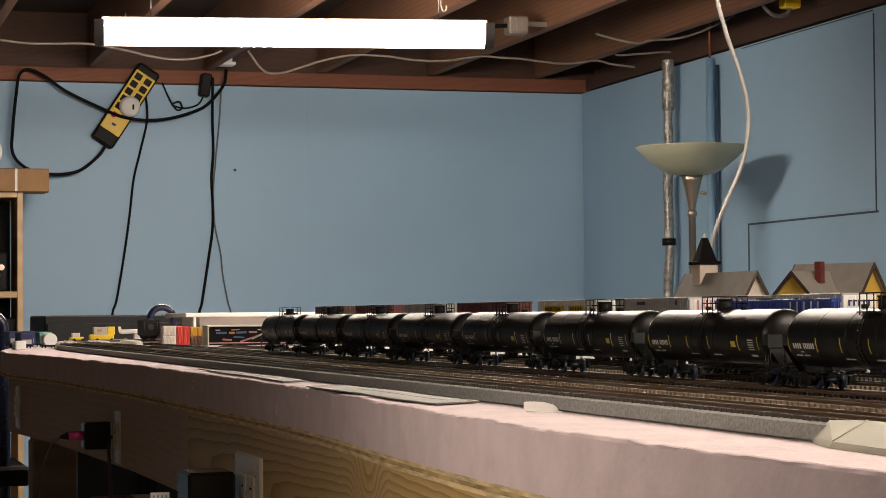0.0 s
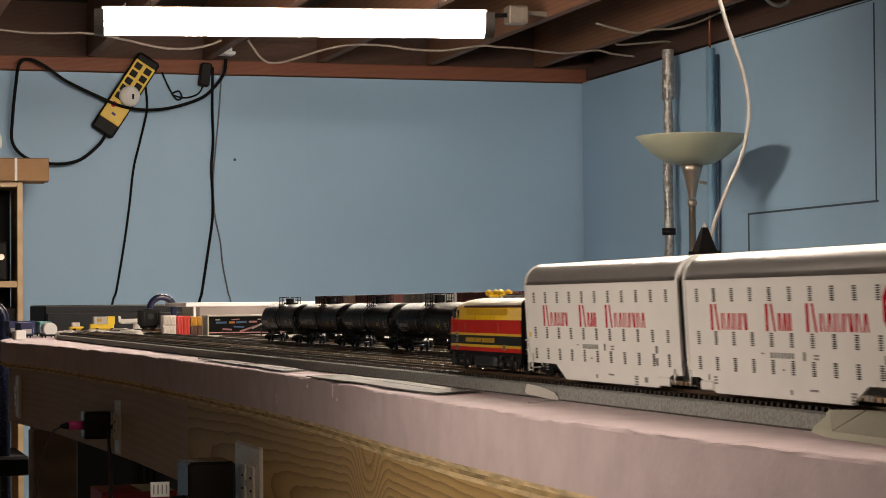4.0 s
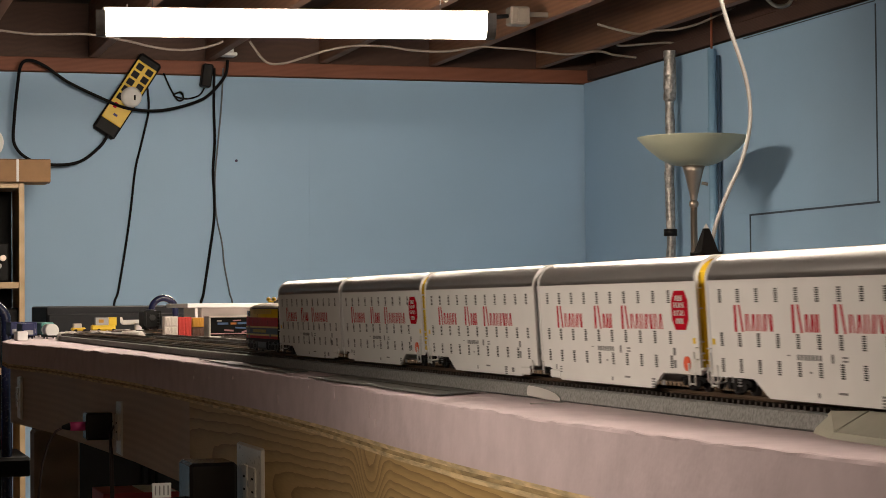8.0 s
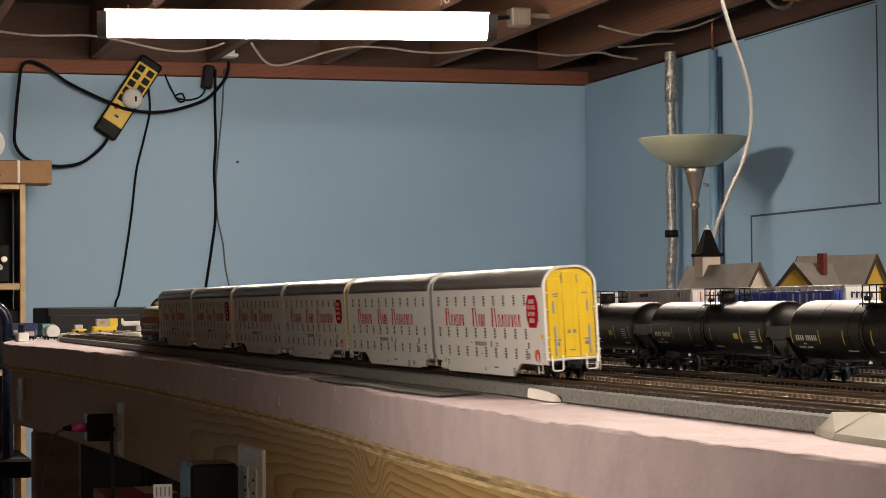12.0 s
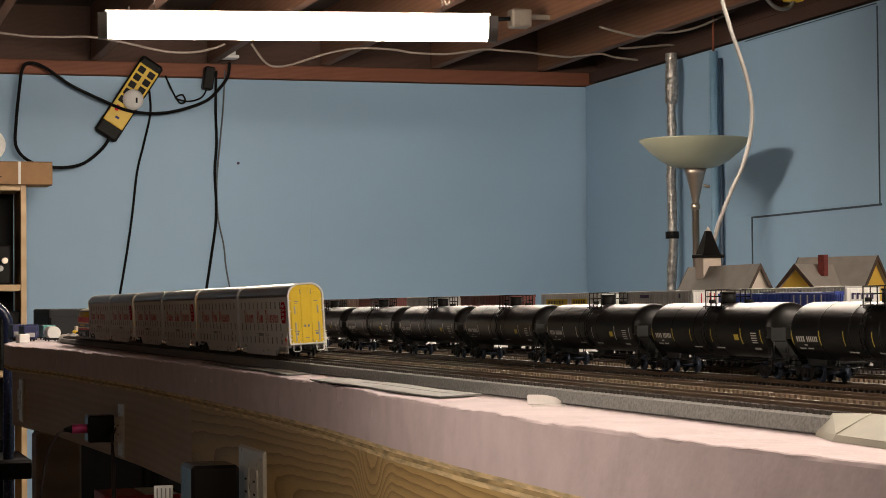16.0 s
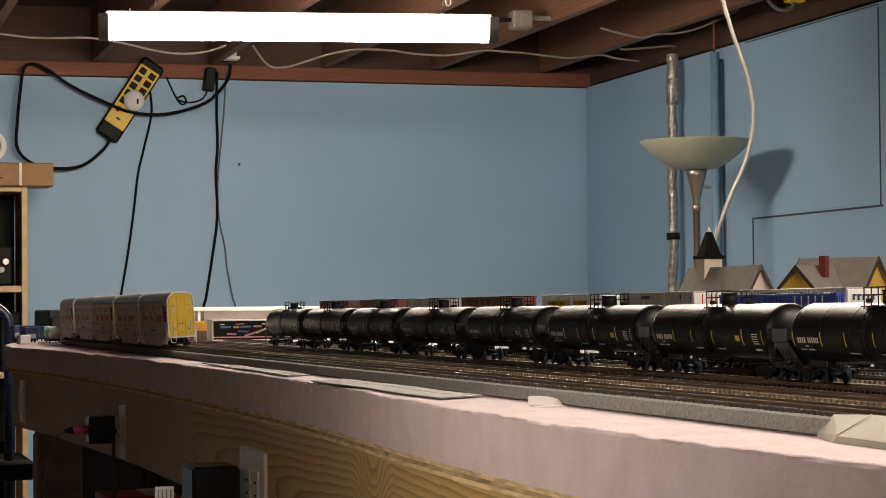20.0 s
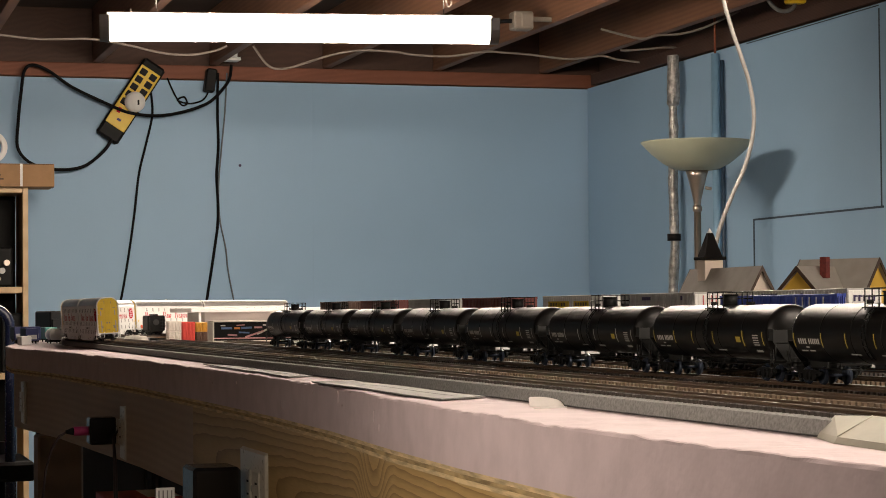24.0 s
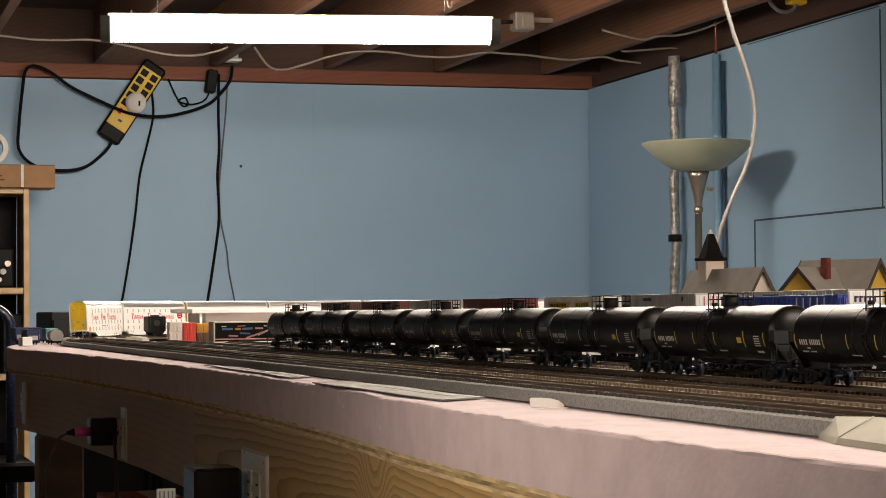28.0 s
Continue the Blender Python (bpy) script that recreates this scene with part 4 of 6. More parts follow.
def car_pose(mid, length):
    a, b = along(mid - length * 0.40), along(mid + length * 0.40)
    turn = math.atan2(b[0] - a[0], b[1] - a[1])
    return pose((a[0] + b[0]) / 2, (a[1] + b[1]) / 2, RAIL_Z, 0, 0, -math.degrees(turn)) @ pose(0, 0, 0, 0, CAR_LEAN if length == HALF_L else 0)

# ---- standing tank cars ----
M["tank"] = mat("satin_black_tank", (0.004, 0.0038, 0.0036), 0.40, var=0.10, scale=26, bump=0.0, bump_scale=300, spec=0.25, rough_var=0.01)
M["tankframe"] = mat("dark_grey_frame", (0.013, 0.014, 0.013), 0.5, var=0.2, scale=60, bump=0.06)
M["print"] = mat("off_white_print", (0.50, 0.49, 0.46), 0.6, var=0.1)
M["print_yellow"] = mat("yellow_print", (0.50, 0.38, 0.05), 0.6, var=0.1)
M["blue_wheel"] = mat("blue_grey_wheel", (0.05, 0.065, 0.10), 0.35, 0.6, var=0.2, scale=200, bump=0.0)


def tank_car(yellow):
    t = thing("tank_car", "long black tank car with small white and yellow markings", "railway car", None, "row of black tank cars")
    R, zc, H = 0.0173, 0.0302, 0.0905
    prof = []
    for i in range(7):
        a = i / 6 * math.pi / 2
        prof.append((max(R * math.sin(a), 0.0001), -H - 0.0085 * math.cos(a)))
    prof += [(R, -H + 0.0008), (R, -H + 0.002), (R, -0.0564), (R, -0.0556), (R + 0.0002, -0.0548), (R, -0.0545), (R, -0.054), (R, -0.0186), (R, -0.0182), (R + 0.0002, -0.018), (R, -0.0178), (R, -0.017), (R, 0.017), (R, 0.0178), (R + 0.0002, 0.018), (R, 0.0182), (R, 0.0186), (R, 0.054), (R, 0.0545), (R + 0.0002, 0.0548), (R, 0.0556), (R, 0.0564), (R, H - 0.002), (R, H - 0.0008)]
    prof += [(r, -y) for r, y in prof[:7]][::-1]
    sh = Shape().lathe([(r, -y) for r, y in prof], 40, "y", (0, 0, zc))
    part("tank", sh, M["tank"], t, "black cylindrical tank")
    # stub sills, bolster plates
    for e in (-1, 1):
        sh = Shape()
        sh.box(0, e * 0.088, 0.0120, 0.007, 0.030, 0.006, 0.0006)
        for sx in (-1, 1):
            sh.prism([(sx * 0.0005, 0.0090), (sx * 0.0060, 0.0100), (sx * 0.0165, 0.0250), (sx * 0.0165, 0.0320), (sx * 0.0005, 0.0320)], "y", e * 0.0985, e * 0.0993)
            sh.box(sx * 0.0160, e * 0.0945, 0.0290, 0.0008, 0.0090, 0.0070, 0.0002)
            sh.box(sx * 0.0165, e * 0.0975, 0.0090, 0.001, 0.0070, 0.0008)
            for dz in (0, 0.004, 0.008):
                sh.cyl((sx * 0.0165, e * 0.0955, 0.0085 + dz), (sx * 0.0165, e * 0.0995, 0.0085 + dz), 0.00035, 5)
            for y in (0.0955, 0.0995):
                sh.cyl((sx * 0.0165, e * y, 0.0060), (sx * 0.0165, e * y, 0.0200), 0.00035, 5)
        sh.box(0, e * 0.0985, 0.0125, 0.034, 0.0050, 0.0009)
        sh.cyl((-0.015, e * 0.0995, 0.0240), (0.015, e * 0.0995, 0.0240), 0.0004, 5)
        for x in (-0.015, 0.015):
            sh.cyl((x, e * 0.0995, 0.0125), (x, e * 0.0995, 0.0240), 0.0004, 5)
        part("end_sill", sh, M["tankframe"], t, "dark grey end sill with steps")
        part("coupler", Shape().box(0, e * 0.105, 0.0085, 0.003, 0.010, 0.0034, 0.0005), M["black"], t)
        truck(t, e * 0.080, 2, 0.0195, 0.0050, M["black"], M["blue_wheel"])
    # top platform with rails, valve housing, ladder
    sh = Shape()
    z0, z1 = zc + R - 0.0012, zc + R + 0.0084
    for sx in (-1, 1):
        for y in (-0.0125, -0.004, 0.004, 0.0125):
            sh.cyl((sx * 0.0105, y, z0 - 0.003), (sx * 0.0105, y, z1), 0.00042, 5)
        for z in (z1, z1 - 0.0042):
            sh.cyl((sx * 0.0105, -0.0125, z), (sx * 0.0105, 0.0125, z), 0.00042, 5)
        for y in (-0.0125, 0.0125):
            sh.cyl((sx * 0.0105, y, z1), (sx * 0.004, y, z1), 0.00042, 5)
        sh.box(sx * 0.0098, 0, zc + R - 0.0022, 0.0050, 0.026, 0.0007)
        # side ladder
        for y in (-0.0022, 0.0022):
            pts = [(sx * (R + 0.0012) * math.cos(a), y, zc + (R + 0.0012) * math.sin(a)) for a in [math.radians(-50 + 12 * i) for i in range(10)]]
            sh.tube(pts, 0.00035, 5)
        for i in range(9):
            a = math.radians(-45 + 12 * i)
            q = (sx * (R + 0.0012) * math.cos(a), zc + (R + 0.0012) * math.sin(a))
            sh.cyl((q[0], -0.0022, q[1]), (q[0], 0.0022, q[1]), 0.0003, 5)
    part("platform", sh, M["black"], t, "black railed top platform")
    sh = Shape().cyl((0, 0, z0 - 0.001), (0, 0, z0 + 0.0072), 0.0050, 18)
    sh.cyl((0, 0, z0 + 0.0072), (0, 0, z0 + 0.0082), 0.0055, 18)
    part("valve_housing", sh, M["black"], t)
    sh = Shape().cyl((0, 0.026, zc + R - 0.001), (0, 0.026, zc + R + 0.0022), 0.0022, 12)
    part("relief_valve", sh, M["black"], t)
    sh = Shape().cyl((0, -0.032, zc + R - 0.001), (0, -0.032, zc + R + 0.0020), 0.0030, 12)
    part("manway", sh, M["black"], t)
    sh = Shape().cyl((0, 0, zc - R - 0.0030), (0, 0, zc - R + 0.002), 0.0040, 12)
    sh.box(0, 0.012, zc - R - 0.001, 0.004, 0.012, 0.003, 0.0004)
    for sx in (-1, 1):
        sh.cyl((sx * 0.012, -0.078, 0.0100), (sx * 0.012, 0.078, 0.0100), 0.0004, 5)
    part("bottom_outlet", sh, M["black"], t)

    def patch(shape, y, ang, w, hh):
        """A thin plate lying on the tank's side at a height angle."""
        for sx in (-1, 1):
            n = 3
            vs = []
            for i in range(n + 1):
                a = math.radians(ang) + (i / n - 0.5) * hh / R
                for yy in (y - w / 2, y + w / 2):
                    vs.append((sx * (R + 0.00025) * math.cos(a), sx * yy, zc + (R + 0.00025) * math.sin(a)))
            fs = [(2 * i, 2 * i + 1, 2 * i + 3, 2 * i + 2) for i in range(n)]
            shape.add(vs, fs if sx > 0 else fs, False)

    wh, ye = Shape(), Shape()
    a0 = -15
    for i in range(4):
        patch(wh, -0.0830 + i * 0.0028, a0, 0.0018, 0.0032)
    for i in range(6):
        patch(wh, -0.0700 + i * 0.0024, a0, 0.0015, 0.0032)
    for dy, w in ((-0.080, 0.008), (-0.070, 0.007), (-0.074, 0.004)):
        patch(wh, dy, a0 - 20 + (8 if w == 0.004 else 0), w, 0.0009)
    for y in (-0.018, 0.018):
        patch(wh, y, a0 - 26, 0.012, 0.0010)
    for k in range(5):
        patch(wh, 0.0750, a0 + 9 - k * 5, 0.0080, 0.0007)
    patch(wh, 0.074, a0 - 26, 0.009, 0.0018)
    tgt = ye if yellow else wh
    for y in (-0.0895, -0.054, -0.024, 0.010, 0.0850):
        patch(tgt, y, a0 + 2, 0.0010, 0.0085)
    patch(ye, 0.049, a0, 0.0068, 0.0036)
    patch(tgt, 0.0560, a0 + 2, 0.0013, 0.0100)
    tagged(part("stencil_print", wh, M["print"], t), "", "", "", "stuff")
    tagged(part("yellow_print", ye, M["print_yellow"], t), "", "", "", "stuff")
    return t


TANK_STEP, TANK_X, TANK_Y0 = 0.2185, 0.575, 1.278
first = tank_car(True)
second = tank_car(False)
for k in range(-1, 7):
    m_ = pose(TANK_X, TANK_Y0 + k * TANK_STEP, RAIL_Z, 0, 0, 0)
    if k == -1:
        first.matrix_basis = m_
    elif k == 1:
        second.matrix_basis = m_
    else:
        copy_thing(first if k in (0, ) else second, m_)

# ---- tube lamps ----
M["cap"] = mat("dark_end_cap", (0.05, 0.045, 0.04), 0.5, var=0.1)
M["lampbody"] = mat("white_lamp_housing", (0.75, 0.74, 0.72), 0.5, var=0.05)


def tube_lamp(x, y, z, turn, strength, name, half=0.59):
    t = thing("tube_lamp", "white glowing tube hung below the joists, lamp or added fill", "ceiling light", pose(x, y, z, 0, 0, turn), "tube lamps")
    pr = [(0.046 * math.cos(a), 0.048 * math.sin(a)) for a in [math.radians(180 + 12 * i) for i in range(16)]]
    pr = [(-0.046, 0.026)] + pr + [(0.046, 0.026)]
    part("diffuser", Shape().prism(pr, "x", -half, half, True), glow("lamp_" + name, (1.0, 0.84, 0.69), strength), t, "glowing white diffuser")
    part("housing", Shape().box(0, 0, 0.033, 2 * half + 0.02, 0.056, 0.012, 0.003), M["lampbody"], t)
    pr2 = [(a * 1.05, b * 1.05) for a, b in pr]
    for e in (-1, 1):
        part("end_cap", Shape().prism(pr2, "x", e * half, e * (half + 0.03)), M["cap"], t, "dark end cap")
    for e in (-0.76 * half, 0.76 * half):
        part("hanger", Shape().cyl((e, 0, 0.036), (e, 0, JOIST_Z + 0.236 - z), 0.0015, 6), M["cap"], t)
    return t


tube_lamp(1.455, 6.437, 2.035, -9.1, LAMP_GLOW, "far")
tube_lamp(1.42, 3.42, 2.035, 0, LAMP_GLOW_MID, "middle")
# low tube added out of view to brighten the near side faces
tube_lamp(-0.10, 1.08, 1.29, 90, FILL_GLOW_NEAR, "near", 0.20)
tube_lamp(1.22, 0.25, 2.035, 0, LAMP_GLOW_BACK, "back")

# ---- standing container cars and other stock ----
M["cont_grey"] = mat("silver_grey_container", (0.42, 0.42, 0.41), 0.45, 0.2, var=0.06, scale=40, bump=0.03)
M["cont_white"] = mat("white_container", (0.72, 0.72, 0.70), 0.5, var=0.04, scale=40, bump=0.03)
M["cont_blue"] = mat("deep_blue_container", (0.03, 0.055, 0.26), 0.45, var=0.08, scale=40, bump=0.03)
M["cont_maroon"] = mat("maroon_container", (0.16, 0.035, 0.03), 0.5, var=0.1, scale=40, bump=0.03)
M["cont_red"] = mat("bright_red_container", (0.62, 0.045, 0.03), 0.45, var=0.05, scale=40, bump=0.03)
M["cont_ochre"] = mat("ochre_container", (0.55, 0.27, 0.02), 0.5, var=0.08, scale=40, bump=0.03)
M["cont_brown"] = mat("brown_container", (0.10, 0.045, 0.025), 0.5, var=0.08, scale=40, bump=0.03)
M["navy_print"] = mat("navy_print", (0.03, 0.02, 0.08), 0.5, var=0.05)
M["wagon_navy"] = mat("navy_wagon_paint", (0.014, 0.020, 0.085), 0.5, var=0.08)
M["teal"] = mat("teal_paint", (0.12, 0.36, 0.34), 0.5, var=0.08)


def ribbed(sh, w, L, z0, z1, pitch):
    """Upright ribs along both long sides."""
    n = int(L / pitch)
    for i in range(n):
        y = -L / 2 + (i + 0.5) * L / n
        for sx in (-1, 1):
            sh.box(sx * (w / 2 + 0.0002), y, (z0 + z1) / 2, 0.0007, pitch * 0.45, z1 - z0 - 0.003)


def container(name, y, x, L, z0, h, material, label, w=0.028, prints=(), pitch=0.0055, end_mat=None):
    """One shipping box with corner castings, ribbed sides and end doors."""
    t = thing(name, label, "container", pose(x, y, z0), "containers on cars")
    sh = Shape().box(0, 0, h / 2, w, L, h, 0.0005)
    ribbed(sh, w, L, 0, h, pitch)
    part("box", sh, material, t)
    sh = Shape()
    for sx in (-1, 1):
        sh.box(sx * w / 4, -L / 2 - 0.0004, h / 2, w / 2 - 0.0012, 0.0010, h - 0.003, 0.0003)
    part("door", sh, end_mat or material, t)
    sh = Shape()
    for sx in (-0.36, -0.14, 0.14, 0.36):
        sh.cyl((sx * w, -L / 2 - 0.0012, 0.002), (sx * w, -L / 2 - 0.0012, h - 0.002), 0.0003, 5)
    part("lock_rod", sh, end_mat or material, t)
    sh = Shape()
    for sx in (-1, 1):
        for sy in (-1, 1):
            for sz in (0.0012, h - 0.0012):
                sh.box(sx * (w / 2 - 0.0008), sy * (L / 2 - 0.0008), sz, 0.0024, 0.0024, 0.0026)
    tagged(part("corner_castings", sh, material, t), "", "", "", "stuff")
    for kind, m, data in prints:
        sh = Shape()
        for a, b, ww, hh in data:
            if kind == "side":
                sh.box(-w / 2 - 0.0007, a, b, 0.0005, ww, hh)
            else:
                sh.box(a, -L / 2 - 0.0016, b, ww, 0.0005, hh)
        tagged(part("print", sh, m, t), "", "", "", "stuff")
    return t


def well_car(y, x, L, label="low black container car"):
    t = thing("container_car", label, "railway car", pose(x, y, RAIL_Z), "container cars")
    sh = Shape().box(0, 0, 0.0085, 0.031, L, 0.0045, 0.0006)
    for sx in (-1, 1):
        sh.box(sx * 0.0150, 0, 0.0105, 0.0012, L - 0.05, 0.0085, 0.0003)
    part("frame", sh, M["black"], t)
    for e in (-1, 1):
        truck(t, e * (L / 2 - 0.016))
    return t


# the far line of double-stacked boxes
row = ((1.495, 0.186, "cont_grey", "silver grey ribbed container with a white end", "cont_white"),
       (1.770, 0.172, "cont_grey", "silver grey ribbed container with a white end", "cont_white"),
       (1.992, 0.170, "cont_white", "white container with yellow sign panels", None),
       (2.270, 0.186, "cont_maroon", "maroon ribbed container on a container car", None),
       (2.510, 0.172, "cont_grey", "silver grey ribbed container on a car", None),
       (2.750, 0.186, "cont_maroon", "maroon ribbed container on a container car", None),
       (3.000, 0.172, "cont_brown", "brown ribbed container on a container car", None))
for k, (y, L, m, label, end) in enumerate(row):
    pr = []
    if k == 0:
        pr = [("end", M["navy_print"], [(-0.0090 + i * 0.0040, 0.0135, 0.0015, 0.0046) for i in range(5)] + [(-0.0075 + i * 0.0040, 0.0150, 0.0020, 0.0012) for i in range(5)]),
              ("side", M["navy_print"], [(0.050 - i * 0.0042, 0.0165, 0.003, 0.0030) for i in range(7)] + [(-0.02, 0.016, 0.004, 0.004), (-0.03, 0.016, 0.010, 0.002)])]
    if k == 1:
        pr = [("side", M["navy_print"], [(0.03 - i * 0.0035, 0.016, 0.0024, 0.003) for i in range(6)] + [(-0.06, 0.016, 0.003, 0.004)]),
              ("end", M["red"], [(-0.006 + 0.004 * i, 0.012, 0.0006, 0.012) for i in range(4)])]
    if k == 2:
        pr = [("side", M["yellow"], [(0.036, 0.0118, 0.062, 0.0066), (-0.030, 0.0118, 0.042, 0.0066)]),
              ("side", M["navy_print"], [(0.058 - i * 0.0080, 0.0118, 0.0052, 0.0036) for i in range(6)] + [(-0.016 - i * 0.007, 0.0118, 0.0045, 0.0036) for i in range(5)])]
    well_car(y, 0.738, max(L + 0.03, 0.2))
    container("container", y, 0.738, 0.168, RAIL_Z + 0.0112, 0.0270, M["cont_blue" if k % 3 == 1 else "cont_brown"], "dark lower container in a stack")
    container("container", y, 0.738, L, RAIL_Z + 0.0384, 0.0208, M[m], label, prints=pr, end_mat=M[end] if end else None)
# deep blue box on the nearer line
well_car(1.372, 0.655, 0.215)
container("container", 1.372, 0.655, 0.190, RAIL_Z + 0.0150, 0.0395, M["cont_blue"], "slim deep blue load with small white print", 0.006,
          prints=[("side", M["print"], [(-0.034 - i * 0.0105, 0.034, 0.0012, 0.0070) for i in range(5)] + [(-0.040 - i * 0.0105, 0.029, 0.005, 0.0018) for i in range(5)] + [(-0.030, 0.029, 0.006, 0.0012)])])

# the line beyond the tank cars: a sided wagon, short boxes, a hopper
M["graf1"] = mat("painted_streaks_blue", (0.10, 0.20, 0.42), 0.5, var=0.2, scale=60)
M["graf2"] = mat("painted_streaks_rose", (0.62, 0.30, 0.30), 0.5, var=0.2, scale=60)
M["graf3"] = mat("painted_streaks_orange", (0.70, 0.25, 0.05), 0.5, var=0.2, scale=60)
M["plaster"] = mat("rough_plaster", (0.55, 0.52, 0.47), 0.9, var=0.15, scale=60, bump=0.6, bump_scale=150)
M["cream"] = mat("cream_board", (0.66, 0.62, 0.55), 0.6, var=0.06)
t = thing("display_box", "open dark box in a cream frame with colourful painted strips", "box", pose(0.7225, 3.53, FOAM_Z + 0.0071))
part("back", Shape().box(0, -0.010, 0.0185, 0.165, 0.010, 0.034, 0.0006), M["black"], t)
for z, hh in ((0.0355, 0.0026), (0.0016, 0.0032)):
    part("rail", Shape().box(0, 0, z, 0.170, 0.050, hh, 0.0004), M["cream"], t, "cream painted rail")
part("rail", Shape().box(0, -0.022, 0.0072, 0.166, 0.003, 0.0018, 0.0003), M["graf2"], t, "rose painted rail")
for e in (-1, 1):
    part("side", Shape().box(e * 0.0838, 0, 0.0187, 0.0024, 0.050, 0.0308, 0.0003), M["cream"], t, "cream painted side")
for k, (x, z, w, h, m, tilt) in enumerate(((-0.060, 0.024, 0.018, 0.0035, "graf1", 0), (-0.042, 0.024, 0.010, 0.0035, "graf3", 0), (-0.026, 0.0245, 0.018, 0.0035, "graf1", -2), (-0.006, 0.025, 0.014, 0.003, "graf2", 0),
                                           (-0.012, 0.014, 0.034, 0.0030, "graf2", -18), (0.004, 0.019, 0.026, 0.003, "cream", -24), (0.020, 0.024, 0.012, 0.0045, "graf3", 0), (0.030, 0.015, 0.014, 0.004, "graf3", 6),
                                           (-0.050, 0.0125, 0.016, 0.0028, "graf2", 4), (-0.030, 0.0165, 0.018, 0.0026, "graf1", 3), (0.045, 0.026, 0.020, 0.003, "graf2", -8), (-0.066, 0.0285, 0.008, 0.002, "cream", 0),
                                           (0.012, 0.0285, 0.020, 0.002, "cream", 3), (-0.036, 0.0290, 0.014, 0.0018, "graf2", -3), (0.052, 0.014, 0.020, 0.003, "graf1", 10))):
    part("painted_strip", Shape().box(0, 0, 0, w, 0.0012, h, 0.0003), M[m], t, "", pose(x, -0.0158, z, 0, tilt, 0))
for x, z, h, m, label in ((0.6545, 0.0, 0.0160, "cont_brown", "brown short container set down beside others"), (0.6545, 0.0162, 0.0165, "cont_ochre", "ochre yellow short container on a brown one"),
                          (0.6300, 0.0, 0.0340, "cont_red", "bright red short container set down beside others"), (0.6060, 0.0, 0.0175, "cream", "cream short container set down beside others"),
                          (0.6060, 0.0177, 0.0175, "cream", "cream short container on another cream one")):
    L = 0.024 if m == "cream" else 0.096
    container("container", 3.702 + L / 2, x, L, FOAM_Z + 0.0077 + z, h, M[m], label, 0.0228)
single("loading_pad", Shape().box(0, 0, 0, 0.086, 0.110, 0.0074, 0.0006), M["ballast"], "low grey card pad under short containers", "card", pose(0.630, 3.750, FOAM_Z + 0.0038))
t = thing("hopper_car", "black hopper car seen end-on", "railway car", pose(0.655, 4.262, RAIL_Z))
sh = Shape().prism([(-0.0175, 0.011), (-0.0175, 0.0375), (-0.016, 0.0395), (0.016, 0.0395), (0.0175, 0.0375), (0.0175, 0.011), (0.013, 0.007), (-0.013, 0.007)], "y", -0.032, 0.032)
part("body", sh, M["black"], t)
sh = Shape().cyl((0, -0.0335, 0.026), (0, -0.032, 0.026), 0.006, 14)
for x in (-0.013, 0.013):
    sh.cyl((x, -0.034, 0.006), (x, -0.034, 0.036), 0.0005, 5)
for z in (0.010, 0.016, 0.022, 0.028, 0.034):
    sh.cyl((0.009, -0.034, z), (0.0145, -0.034, z), 0.0004, 5)
part("end_ladder", sh, M["tankframe"], t)
part("roof_hatch", Shape().box(0, 0, 0.041, 0.010, 0.05, 0.003, 0.0008), M["tankframe"], t)
for e in (-1, 1):
    truck(t, e * 0.017, 2, 0.0150)

# plaster smears on the ground round the curve
random.seed(21)
for x, y, a, b in ((0.475, 4.10, 0.022, 0.10), (0.525, 4.05, 0.018, 0.14), (0.560, 4.28, 0.025, 0.10), (0.60, 4.12, 0.012, 0.16), (0.505, 4.33, 0.014, 0.08), (0.63, 4.42, 0.030, 0.10)):
    n = 18
    top, low = [], []
    for i in range(n):
        w = 2 * math.pi * i / n
        r = 1 + 0.45 * (random.random() - 0.5)
        low.append((a * r * math.cos(w), b * r * math.sin(w), 0))
        top.append((a * r * 0.7 * math.cos(w), b * r * 0.7 * math.sin(w), 0.0105 + 0.0035 * random.random()))
    sh = Shape().add(low + top, [(i, (i + 1) % n, n + (i + 1) % n, n + i) for i in range(n)] + [tuple(range(n, 2 * n))], True)
    single("plaster_patch", sh, M["plaster"], "off-white plaster smear beside the curved track", "plaster", pose(x, y, FOAM_Z), "plaster smears round the curve")

# long low shed with a white roof
t = thing("model_shed", "long pale model shed with a flat white roof", "model building", pose(0.871, 4.12, FOAM_Z))
part("wall", Shape().box(0.01, 0, 0.029, 0.330, 0.20, 0.058, 0.0006), mat("pale_grey_card", (0.48, 0.47, 0.42), 0.7, var=0.06), t)
part("roof", Shape().box(0, 0, 0.0620, 0.372, 0.25, 0.0080, 0.0012), M["cont_white"], t, "flat white roof slab")
part("post", Shape().box(-0.168, -0.118, 0.029, 0.005, 0.005, 0.058, 0.0006), M["cont_white"], t, "thin white corner post")
for x in (-0.09, 0.0, 0.09):
    part("door", Shape().box(x, -0.1006, 0.018, 0.06, 0.0014, 0.034, 0.0004), M["cont_grey"], t)

